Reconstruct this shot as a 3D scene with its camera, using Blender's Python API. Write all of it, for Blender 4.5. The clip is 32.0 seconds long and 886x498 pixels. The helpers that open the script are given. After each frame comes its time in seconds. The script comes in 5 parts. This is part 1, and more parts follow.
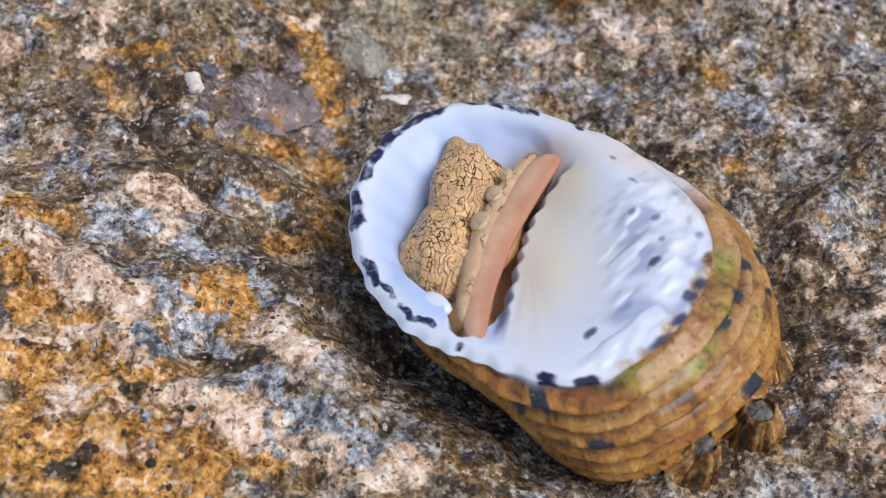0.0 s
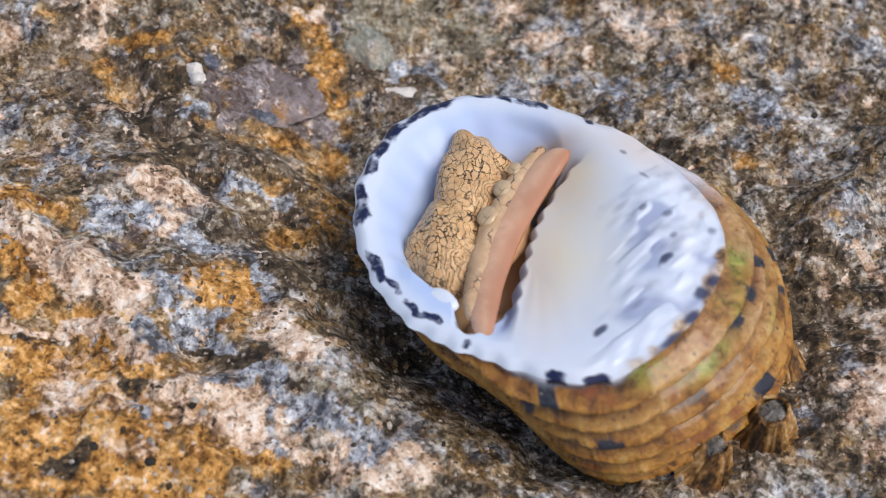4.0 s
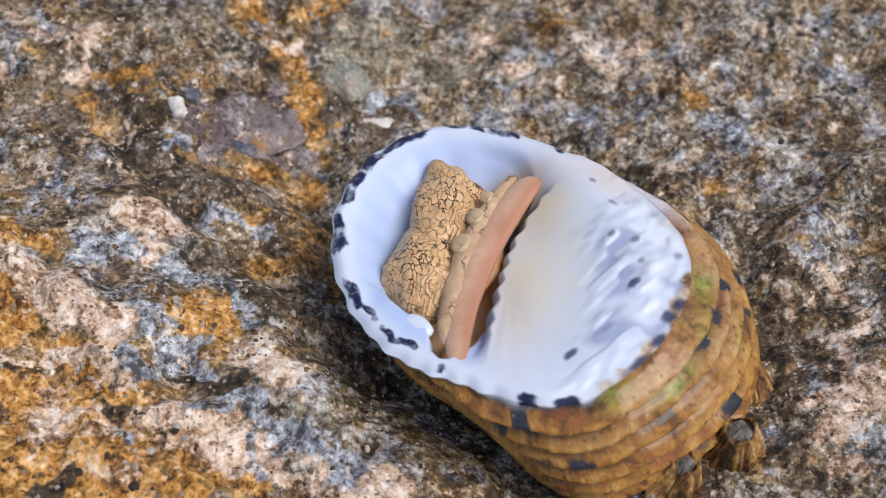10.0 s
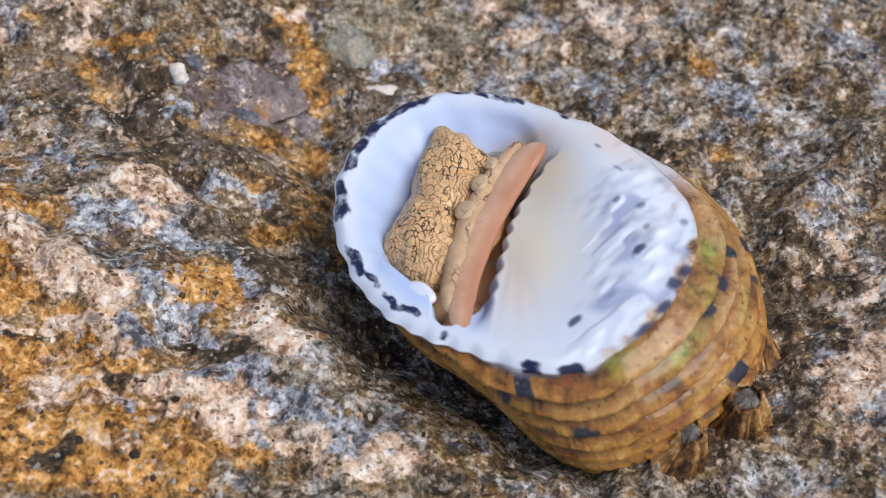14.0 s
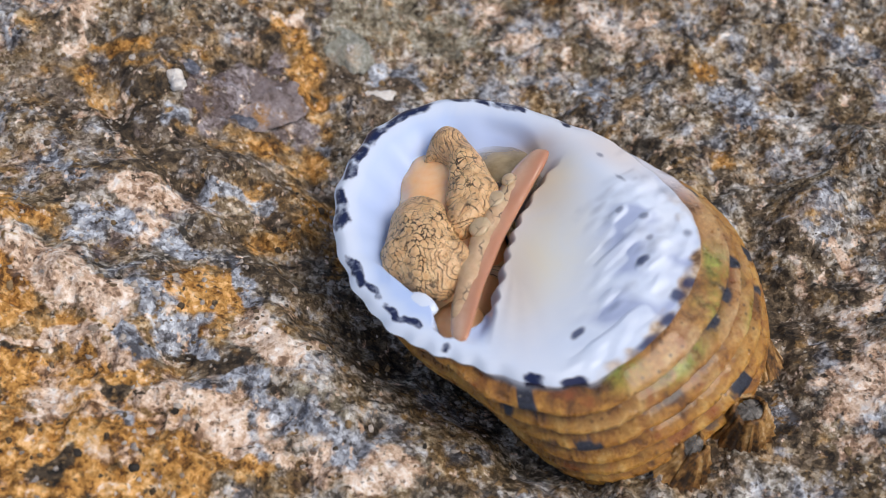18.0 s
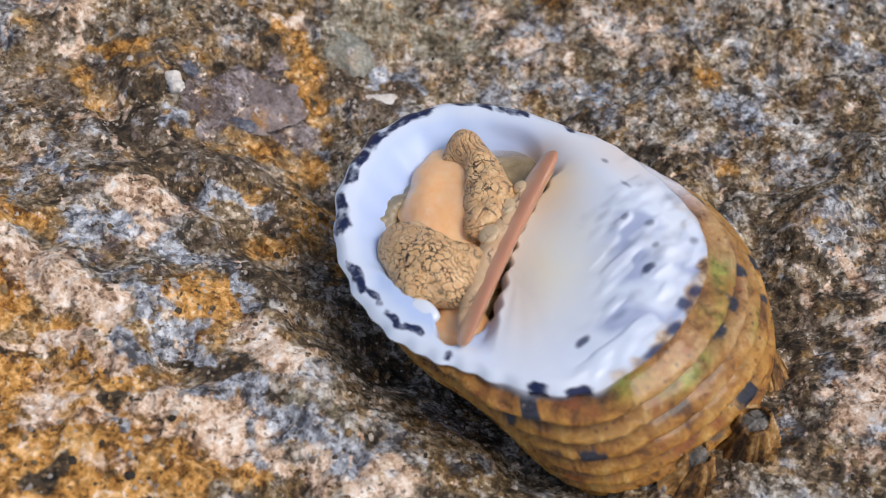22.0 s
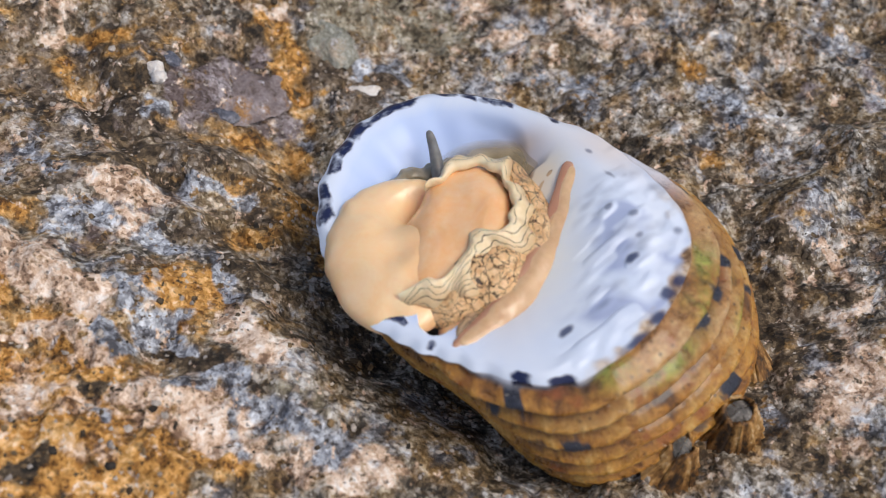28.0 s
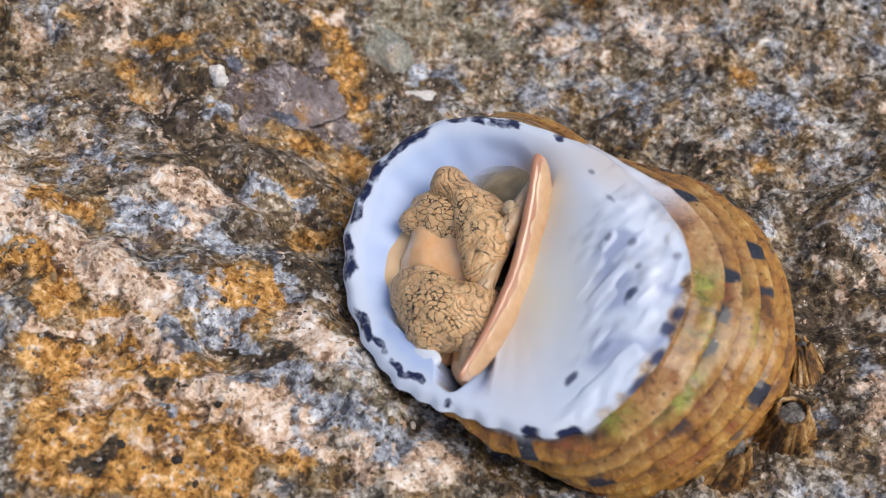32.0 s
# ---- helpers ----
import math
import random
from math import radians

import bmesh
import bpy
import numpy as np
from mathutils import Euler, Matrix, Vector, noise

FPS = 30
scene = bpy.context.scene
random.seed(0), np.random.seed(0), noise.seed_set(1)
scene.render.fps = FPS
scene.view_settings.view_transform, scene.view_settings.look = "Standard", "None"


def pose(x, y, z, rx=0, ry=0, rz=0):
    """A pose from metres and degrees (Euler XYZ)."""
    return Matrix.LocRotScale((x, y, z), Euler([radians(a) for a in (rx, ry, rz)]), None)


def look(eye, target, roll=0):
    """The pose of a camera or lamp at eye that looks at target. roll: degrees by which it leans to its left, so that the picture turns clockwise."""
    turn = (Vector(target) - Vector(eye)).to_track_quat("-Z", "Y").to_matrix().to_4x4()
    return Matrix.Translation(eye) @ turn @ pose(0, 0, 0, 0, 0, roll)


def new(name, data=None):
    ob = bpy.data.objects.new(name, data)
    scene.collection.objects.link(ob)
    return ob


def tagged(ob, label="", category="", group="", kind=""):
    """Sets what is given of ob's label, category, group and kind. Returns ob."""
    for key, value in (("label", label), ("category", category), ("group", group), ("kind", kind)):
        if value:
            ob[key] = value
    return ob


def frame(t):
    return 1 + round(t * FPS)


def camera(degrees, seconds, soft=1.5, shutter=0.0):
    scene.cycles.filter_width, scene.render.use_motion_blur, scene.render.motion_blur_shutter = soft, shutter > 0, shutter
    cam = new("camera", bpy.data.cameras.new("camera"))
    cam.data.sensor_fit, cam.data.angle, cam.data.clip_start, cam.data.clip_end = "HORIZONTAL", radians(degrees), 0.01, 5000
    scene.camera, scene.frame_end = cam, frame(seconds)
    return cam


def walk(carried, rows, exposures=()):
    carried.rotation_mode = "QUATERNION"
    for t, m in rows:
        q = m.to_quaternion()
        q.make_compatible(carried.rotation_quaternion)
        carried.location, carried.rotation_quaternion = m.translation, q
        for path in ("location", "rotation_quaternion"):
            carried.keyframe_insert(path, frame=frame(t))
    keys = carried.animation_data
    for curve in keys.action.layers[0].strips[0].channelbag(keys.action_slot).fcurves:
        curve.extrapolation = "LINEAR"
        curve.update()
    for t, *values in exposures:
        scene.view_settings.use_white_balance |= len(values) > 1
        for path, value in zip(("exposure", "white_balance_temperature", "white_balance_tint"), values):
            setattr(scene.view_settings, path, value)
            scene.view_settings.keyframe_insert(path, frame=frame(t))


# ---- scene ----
PATH = [
    (0, -0.00082, -0.05592, 0.07796, 35.284, -0.322, 0.096),
    (0.5, -0.00111, -0.05581, 0.07790, 35.483, -0.309, -0.074),
    (1, -0.00119, -0.05546, 0.07742, 35.228, -0.389, 0.180),
    (1.5, -0.00128, -0.05536, 0.07689, 35.095, -0.563, 0.310),
    (2, -0.00116, -0.05537, 0.07736, 35.360, -0.502, 0.242),
    (2.5, -0.00143, -0.05570, 0.07789, 35.415, -0.321, 0.349),
    (3, -0.00135, -0.05528, 0.07742, 35.395, -0.604, 0.095),
    (3.5, -0.00140, -0.05515, 0.07658, 35.149, -0.690, 0.446),
    (4, -0.00136, -0.05507, 0.07650, 35.191, -0.596, 0.283),
    (4.5, -0.00100, -0.05549, 0.07765, 35.676, -0.475, 0.158),
    (6.5, -0.00049, -0.05608, 0.07888, 35.917, 0.343, 0.106),
    (7, -0.00096, -0.05598, 0.07788, 35.372, 0.137, -0.044),
    (7.5, -0.00097, -0.05610, 0.07819, 35.319, 0.065, 0.069),
    (8, -0.00050, -0.05649, 0.07887, 36.145, -0.052, -0.054),
    (8.5, -0.00028, -0.05639, 0.07844, 35.922, -0.380, -0.445),
    (9, -0.00032, -0.05637, 0.07826, 35.980, -0.300, -0.631),
    (9.5, -0.00018, -0.05594, 0.07785, 35.731, -0.400, -0.620),
    (10, -0.00039, -0.05622, 0.07853, 36.110, -0.521, -0.377),
    (10.5, -0.00006, -0.05672, 0.07988, 36.355, 0.008, -0.239),
    (11, 0.00023, -0.05656, 0.07863, 35.969, -0.287, -0.559),
    (11.5, 0.00033, -0.05638, 0.07826, 35.715, -0.260, -0.565),
    (12, 0.00002, -0.05673, 0.07888, 36.167, -0.288, -0.577),
    (12.5, 0.00035, -0.05671, 0.07817, 35.787, -0.001, -0.571),
    (13, 0.00006, -0.05642, 0.07765, 35.352, -0.173, -0.280),
    (13.5, -0.00003, -0.05637, 0.07741, 35.311, -0.131, -0.177),
    (15.5, -0.00014, -0.05560, 0.07787, 34.923, -0.610, -0.260),
    (16, -0.00043, -0.05600, 0.07939, 35.380, -0.466, -0.286),
    (16.5, -0.00071, -0.05625, 0.07981, 35.920, -0.189, -0.227),
    (17, -0.00072, -0.05563, 0.07908, 35.347, -0.035, -0.398),
    (17.5, -0.00028, -0.05529, 0.07797, 34.794, -0.463, -0.591),
    (18, -0.00063, -0.05484, 0.07761, 34.788, -0.505, -0.395),
    (18.5, -0.00042, -0.05457, 0.07684, 34.473, -0.701, -0.562),
    (19, -0.00039, -0.05411, 0.07568, 34.184, -0.791, -0.604),
    (19.5, -0.00048, -0.05425, 0.07586, 34.489, -0.907, -0.616),
    (20, -0.00078, -0.05425, 0.07663, 34.860, -0.659, -0.464),
    (20.5, -0.00093, -0.05422, 0.07630, 34.611, -0.637, -0.431),
    (21, -0.00047, -0.05343, 0.07455, 34.121, -1.326, -0.674),
    (21.5, -0.00113, -0.05317, 0.07445, 34.250, -1.539, -0.405),
    (22, -0.00128, -0.05410, 0.07657, 35.017, -1.040, -0.281),
    (22.5, -0.00075, -0.05499, 0.07758, 35.391, -1.121, -0.549),
    (23, -0.00067, -0.05524, 0.07852, 36.148, -0.749, -0.411),
    (23.5, -0.00039, -0.05570, 0.07867, 35.747, -0.559, -0.281),
    (24, -0.00056, -0.05514, 0.07762, 35.147, -0.938, -0.323),
    (24.5, -0.00070, -0.05492, 0.07736, 35.018, -0.800, -0.237),
    (26.5, -0.00128, -0.05472, 0.07706, 35.262, -0.976, -0.324),
    (27, -0.00158, -0.05483, 0.07679, 35.298, -1.161, -0.346),
    (27.5, -0.00105, -0.05468, 0.07673, 35.254, -1.469, -0.543),
    (28, -0.00117, -0.05448, 0.07591, 35.116, -1.563, -0.566),
    (28.5, -0.00102, -0.05371, 0.07393, 34.823, -2.041, -0.709),
    (29, -0.00088, -0.05344, 0.07335, 34.742, -2.856, -1.053),
    (29.5, -0.00227, -0.05374, 0.07360, 35.039, -2.484, -0.684),
    (30, -0.00290, -0.05401, 0.07476, 34.910, -2.080, -0.151),
    (30.5, -0.00306, -0.05467, 0.07604, 35.163, -1.670, -0.048),
    (31, -0.00320, -0.05543, 0.07664, 35.243, -1.413, 0.003),
    (31.5, -0.00339, -0.05565, 0.07766, 35.547, -0.928, 0.318),
    (32, -0.00309, -0.05565, 0.07704, 35.352, -0.976, 0.380),
]
cam = camera(34, 32.0, soft=1.0)
cam.data.dof.use_dof, cam.data.dof.focus_distance, cam.data.dof.aperture_fstop = True, 0.088, 50.0
walk(cam, [(r[0], pose(*r[1:])) for r in PATH], [(0, 0.0, 6300, 10), (13, 0.0, 6300, 10), (20, -0.05, 6350, 10), (28.8, -0.07, 6400, 10), (30, -0.03, 6400, 10), (32, 0.01, 6400, 10)])

# ---- light: hazy sky, soft sun high behind the camera, to its right ----
SUN_ELEVATION, SUN_TURN = 60.0, 118.0
world = bpy.data.worlds.new("overcast_sky")
scene.world = world
world.use_nodes = True
sky = world.node_tree.nodes.new("ShaderNodeTexSky")
sky.sky_type, sky.sun_disc = "NISHITA", False
sky.sun_elevation, sky.sun_rotation = radians(SUN_ELEVATION), radians(SUN_TURN)
sky.air_density, sky.dust_density = 1.0, 3.0
world.node_tree.links.new(sky.outputs[0], world.node_tree.nodes["Background"].inputs[0])
world.node_tree.nodes["Background"].inputs[1].default_value = 0.13
sun_data = bpy.data.lights.new("sun", "SUN")
sun_data.energy, sun_data.angle, sun_data.color = 1.7, radians(30), (1.0, 0.905, 0.775)
sun = new("sun", sun_data)
sun_way = Vector((math.sin(radians(SUN_TURN)) * math.cos(radians(SUN_ELEVATION)), math.cos(radians(SUN_TURN)) * math.cos(radians(SUN_ELEVATION)), math.sin(radians(SUN_ELEVATION))))
sun.matrix_basis = look(sun_way * 3, (0, 0, 0))

MM = 0.001


# ---- numeric noise ----
def lattice(ix, iy, iz, seed):
    h = (ix * 374761393 + iy * 668265263 + iz * 2147483647 + seed * 974634777) & 0xFFFFFFFF
    h = ((h ^ (h >> 13)) * 1274126177) & 0xFFFFFFFF
    return ((h ^ (h >> 16)) & 0xFFFF) / 65535.0


def soft_noise(x, y, z=0.0, seed=0):
    """Smooth noise from -1 to 1, one cell a unit."""
    x, y, z = np.broadcast_arrays(np.asarray(x, float), np.asarray(y, float), np.asarray(z, float))
    ix, iy, iz = (np.floor(a).astype(np.int64) for a in (x, y, z))
    fx, fy, fz = x - ix, y - iy, z - iz
    fx, fy, fz = (f * f * f * (f * (f * 6 - 15) + 10) for f in (fx, fy, fz))
    out = 0
    for dx in (0, 1):
        for dy in (0, 1):
            for dz in (0, 1):
                weight = (fx if dx else 1 - fx) * (fy if dy else 1 - fy) * (fz if dz else 1 - fz)
                out = out + weight * lattice(ix + dx, iy + dy, iz + dz, seed)
    return out * 2 - 1


def smooth(a, b, x):
    f = np.clip((x - a) / (b - a), 0, 1)
    return f * f * (3 - 2 * f)


# ---- mesh helpers ----
def grid_faces(rows, columns, wrap):
    faces = []
    for i in range(rows - 1):
        for j in range(columns if wrap else columns - 1):
            k = (j + 1) % columns
            faces.append((i * columns + j, i * columns + k, (i + 1) * columns + k, (i + 1) * columns + j))
    return faces


def grid_mesh(name, points, wrap, flip=False, marks=None, scale=MM):
    """A mesh from a grid of computed places (rows, columns, 3) in millimetres, with smooth faces and float attributes."""
    rows, columns = points.shape[:2]
    mesh = bpy.data.meshes.new(name)
    faces = grid_faces(rows, columns, wrap)
    if flip:
        faces = [f[::-1] for f in faces]
    mesh.from_pydata((points.reshape(-1, 3) * scale).tolist(), [], faces)
    mesh.polygons.foreach_set("use_smooth", [True] * len(mesh.polygons))
    for key, values in (marks or {}).items():
        mesh.attributes.new(key, "FLOAT", "POINT").data.foreach_set("value", np.ascontiguousarray(values, dtype=np.float32).ravel())
    mesh.update()
    return mesh


def mesh_part(name, mesh, material, parent=None, label=""):
    ob = new(name, mesh)
    if material:
        mesh.materials.append(material)
    ob.parent = parent
    return tagged(ob, label)


# ---- material helpers ----
class Nodes:
    def __init__(self, name):
        self.material = bpy.data.materials.new(name)
        self.material.use_nodes = True
        self.tree = self.material.node_tree
        self.shader = self.tree.nodes["Principled BSDF"]
        self.place = self.tree.nodes.new("ShaderNodeTexCoord").outputs["Object"]

    def put(self, socket, value):
        if isinstance(value, bpy.types.NodeSocket):
            self.tree.links.new(value, socket)
        elif isinstance(value, tuple) and len(value) == 3 and len(socket.default_value) == 4:
            socket.default_value = (*value, 1)
        else:
            socket.default_value = value

    def stretched(self, scale, vector=None):
        node = self.tree.nodes.new("ShaderNodeMapping")
        self.put(node.inputs["Vector"], vector or self.place)
        node.inputs["Scale"].default_value = scale
        return node.outputs[0]

    def noise(self, scale, detail=4.0, rough=0.55, warp=0.0, vector=None):
        node = self.tree.nodes.new("ShaderNodeTexNoise")
        self.put(node.inputs["Vector"], vector or self.place)
        for key, value in (("Scale", scale), ("Detail", detail), ("Roughness", rough), ("Distortion", warp)):
            node.inputs[key].default_value = value
        return node

    def cells(self, scale, feature="F1", vector=None):
        node = self.tree.nodes.new("ShaderNodeTexVoronoi")
        node.feature = feature
        self.put(node.inputs["Vector"], vector or self.place)
        node.inputs["Scale"].default_value = scale
        return node

    def warped(self, scale, amount, vector=None):
        """The place, shaken by noise of that scale and amount in metres."""
        shake = self.tree.nodes.new("ShaderNodeVectorMath")
        shake.operation = "MULTIPLY_ADD"
        self.put(shake.inputs[0], self.noise(scale, 2.0).outputs["Color"])
        shake.inputs[1].default_value = (amount,) * 3
        self.put(shake.inputs[2], vector or self.place)
        return shake.outputs[0]

    def ramp(self, value, stops):
        node = self.tree.nodes.new("ShaderNodeValToRGB")
        while len(node.color_ramp.elements) < len(stops):
            node.color_ramp.elements.new(0.5)
        for element, (at, colour) in zip(node.color_ramp.elements, stops):
            element.position = at
            element.color = (*colour, 1) if isinstance(colour, tuple) else (colour, colour, colour, 1)
        self.put(node.inputs[0], value)
        return node.outputs[0]

    def mix(self, factor, a, b, blend="MIX"):
        node = self.tree.nodes.new("ShaderNodeMix")
        node.data_type, node.blend_type = "RGBA", blend
        self.put(node.inputs[0], factor), self.put(node.inputs[6], a), self.put(node.inputs[7], b)
        return node.outputs[2]

    def sum(self, operation, a, b):
        node = self.tree.nodes.new("ShaderNodeMath")
        node.operation = operation
        self.put(node.inputs[0], a), self.put(node.inputs[1], b)
        return node.outputs[0]

    def mark(self, name):
        node = self.tree.nodes.new("ShaderNodeAttribute")
        node.attribute_name = name
        return node.outputs["Fac"]

    def bump(self, height, strength, distance, normal=None):
        node = self.tree.nodes.new("ShaderNodeBump")
        self.put(node.inputs["Height"], height)
        node.inputs["Strength"].default_value, node.inputs["Distance"].default_value = strength, distance
        if normal:
            self.put(node.inputs["Normal"], normal)
        return node.outputs[0]

    def finish(self, colour, rough=0.5, normal=None, **more):
        self.put(self.shader.inputs["Base Color"], colour)
        self.put(self.shader.inputs["Roughness"], rough)
        if normal:
            self.put(self.shader.inputs["Normal"], normal)
        for key, value in more.items():
            self.put(self.shader.inputs[key.replace("_", " ")], value)
        return self.material


# ---- materials ----
def rock_material():
    n = Nodes("weathered_rock")
    coarse = n.noise(430, 5, 0.62).outputs[0]
    soft = n.noise(1500, 3, 0.70).outputs[0]
    crumb = n.cells(2300, vector=n.warped(2500, 0.0003))
    speck = n.cells(4300, vector=n.warped(4000, 0.00015))

    def channel(cells, k):
        node = n.tree.nodes.new("ShaderNodeSeparateColor")
        n.put(node.inputs[0], cells.outputs["Color"])
        return node.outputs[k]

    fine = n.sum("ADD", n.sum("MULTIPLY", coarse, 0.44), n.sum("ADD", n.sum("ADD", n.sum("MULTIPLY", channel(crumb, 0), 0.10), n.sum("MULTIPLY", channel(speck, 0), 0.11)), n.sum("MULTIPLY", soft, 0.35)))
    fine = n.sum("ADD", n.sum("MULTIPLY", n.sum("SUBTRACT", fine, 0.5), 2.65), 0.42)
    grey = n.ramp(fine, [(0.16, (0.034, 0.029, 0.023)), (0.36, (0.155, 0.130, 0.100)), (0.52, (0.37, 0.340, 0.295)), (0.70, (0.64, 0.615, 0.57)), (0.92, (0.88, 0.86, 0.84))])
    brown = n.ramp(fine, [(0.16, (0.022, 0.015, 0.009)), (0.38, (0.125, 0.085, 0.042)), (0.54, (0.245, 0.180, 0.105)), (0.72, (0.44, 0.37, 0.265)), (0.92, (0.80, 0.68, 0.52))])
    rust = n.ramp(fine, [(0.08, (0.085, 0.036, 0.010)), (0.26, (0.32, 0.145, 0.030)), (0.48, (0.60, 0.315, 0.085)), (0.68, (0.84, 0.52, 0.225)), (0.92, (0.94, 0.73, 0.50))])
    slate = n.ramp(fine, [(0.16, (0.07, 0.07, 0.08)), (0.36, (0.24, 0.25, 0.28)), (0.56, (0.47, 0.50, 0.55)), (0.80, (0.80, 0.84, 0.90))])
    pale = n.ramp(fine, [(0.12, (0.20, 0.120, 0.075)), (0.30, (0.52, 0.35, 0.235)), (0.52, (0.80, 0.63, 0.49)), (0.78, (0.95, 0.88, 0.81))])
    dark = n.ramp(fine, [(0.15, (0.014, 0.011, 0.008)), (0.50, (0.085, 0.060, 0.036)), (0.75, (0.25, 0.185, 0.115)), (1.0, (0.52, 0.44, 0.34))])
    earth_shade = n.ramp(fine, [(0.16, (0.040, 0.028, 0.018)), (0.38, (0.115, 0.083, 0.055)), (0.56, (0.20, 0.158, 0.118)), (0.74, (0.33, 0.275, 0.215)), (0.94, (0.58, 0.51, 0.42))])
    mauve = n.ramp(fine, [(0.12, (0.085, 0.060, 0.055)), (0.36, (0.165, 0.130, 0.128)), (0.56, (0.265, 0.225, 0.23)), (0.82, (0.45, 0.41, 0.43))])
    olive = n.ramp(fine, [(0.14, (0.075, 0.060, 0.038)), (0.36, (0.20, 0.170, 0.115)), (0.56, (0.345, 0.31, 0.235)), (0.80, (0.60, 0.57, 0.48))])

    def patches(scale, shift):
        return n.noise(scale, 5, 0.66, 0.0, n.stretched((1.0, 1.0 + shift, 1.0 - shift))).outputs[0]

    def lay(colour, field, mark, over, low, high, much=0.42):
        where = n.sum("ADD", field, n.sum("MULTIPLY", n.mark(mark), much)) if mark else field
        return n.mix(n.ramp(where, [(low, 0.0), (high, 1.0)]), colour, over)

    colour = n.mix(n.ramp(patches(210, 0.05), [(0.44, 0.0), (0.53, 1.0)]), grey, brown)
    ochre = n.ramp(fine, [(0.12, (0.055, 0.030, 0.012)), (0.34, (0.175, 0.102, 0.036)), (0.54, (0.34, 0.210, 0.088)), (0.72, (0.54, 0.38, 0.20)), (0.92, (0.84, 0.68, 0.48))])
    colour = n.mix(n.ramp(patches(290, -0.12), [(0.51, 0.0), (0.62, 0.8)]), colour, ochre)
    colour = n.mix(n.ramp(patches(340, -0.2), [(0.52, 0.0), (0.62, 0.8)]), colour, slate)
    colour = n.mix(n.ramp(patches(360, 0.26), [(0.57, 0.0), (0.67, 0.6)]), colour, pale)
    # brown patches, with the shadow right of the shell painted in
    colour = lay(colour, patches(260, 0.17), "brown", earth_shade, 0.60, 0.72)
    colour = lay(colour, patches(300, 0.09), "olive", olive, 0.66, 0.76)
    colour = lay(colour, patches(310, 0.13), "mauve", mauve, 0.66, 0.78)
    rusty = patches(330, 0.15)
    colour = lay(colour, rusty, "rust", ochre, 0.60, 0.72)
    colour = lay(colour, rusty, "rust", rust, 0.70, 0.82)
    colour = lay(colour, patches(420, 0.11), "pale", pale, 0.62, 0.74)
    colour = lay(colour, patches(380, 0.22), "slate", slate, 0.62, 0.75)
    # dark patches, with shade painted into the crevice, cracks and hollows
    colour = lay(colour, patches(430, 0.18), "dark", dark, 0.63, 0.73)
    colour = lay(colour, n.noise(1100, 3, 0.65).outputs[0], "", dark, 0.62, 0.68)
    colour = lay(colour, n.noise(1000, 3, 0.65, 0.0, n.stretched((1.1, 0.9, 1.2))).outputs[0], "", pale, 0.62, 0.68)
    colour = lay(colour, n.noise(800, 3, 0.65, 0.0, n.stretched((0.9, 1.2, 1.1))).outputs[0], "", ochre, 0.60, 0.68)
    for scale, tint, share in ((3000, (0.035, 0.024, 0.014), 0.74), (2600, (0.62, 0.57, 0.50), 0.90), (1900, (0.05, 0.034, 0.020), 0.90)):
        dot = n.cells(scale, vector=n.warped(3600, 0.0005))
        here = n.sum("MULTIPLY", n.ramp(dot.outputs["Distance"], [(0.24, 1.0), (0.40, 0.0)]), n.ramp(channel(dot, 0), [(share, 0.0), (share + 0.04, 0.65)]))
        colour = n.mix(here, colour, tint)
    height = n.sum("ADD", n.sum("MULTIPLY", soft, 0.9), n.sum("ADD", n.sum("MULTIPLY", coarse, 1.6), n.sum("MULTIPLY", channel(speck, 0), 0.12)))
    return n.finish(colour, n.ramp(soft, [(0.3, 0.6), (0.7, 0.9)]), n.bump(height, 0.9, 0.0003), Specular_IOR_Level=0.3)


def grain_material():
    n = Nodes("mineral_grains")
    each = n.tree.nodes.new("ShaderNodeNewGeometry").outputs["Random Per Island"]
    colour = n.ramp(each, [(0.0, (0.04, 0.035, 0.03)), (0.22, (0.14, 0.10, 0.06)), (0.4, (0.33, 0.22, 0.11)), (0.55, (0.34, 0.31, 0.29)), (0.75, (0.48, 0.42, 0.36)), (1.0, (0.60, 0.54, 0.48))])
    fine = n.noise(2600, 4, 0.7).outputs[0]
    colour = n.mix(0.7, colour, n.ramp(fine, [(0.3, 0.25), (0.6, 1.0)]), "MULTIPLY")
    return n.finish(colour, 0.8, n.bump(fine, 0.5, 0.0002), Specular_IOR_Level=0.25)


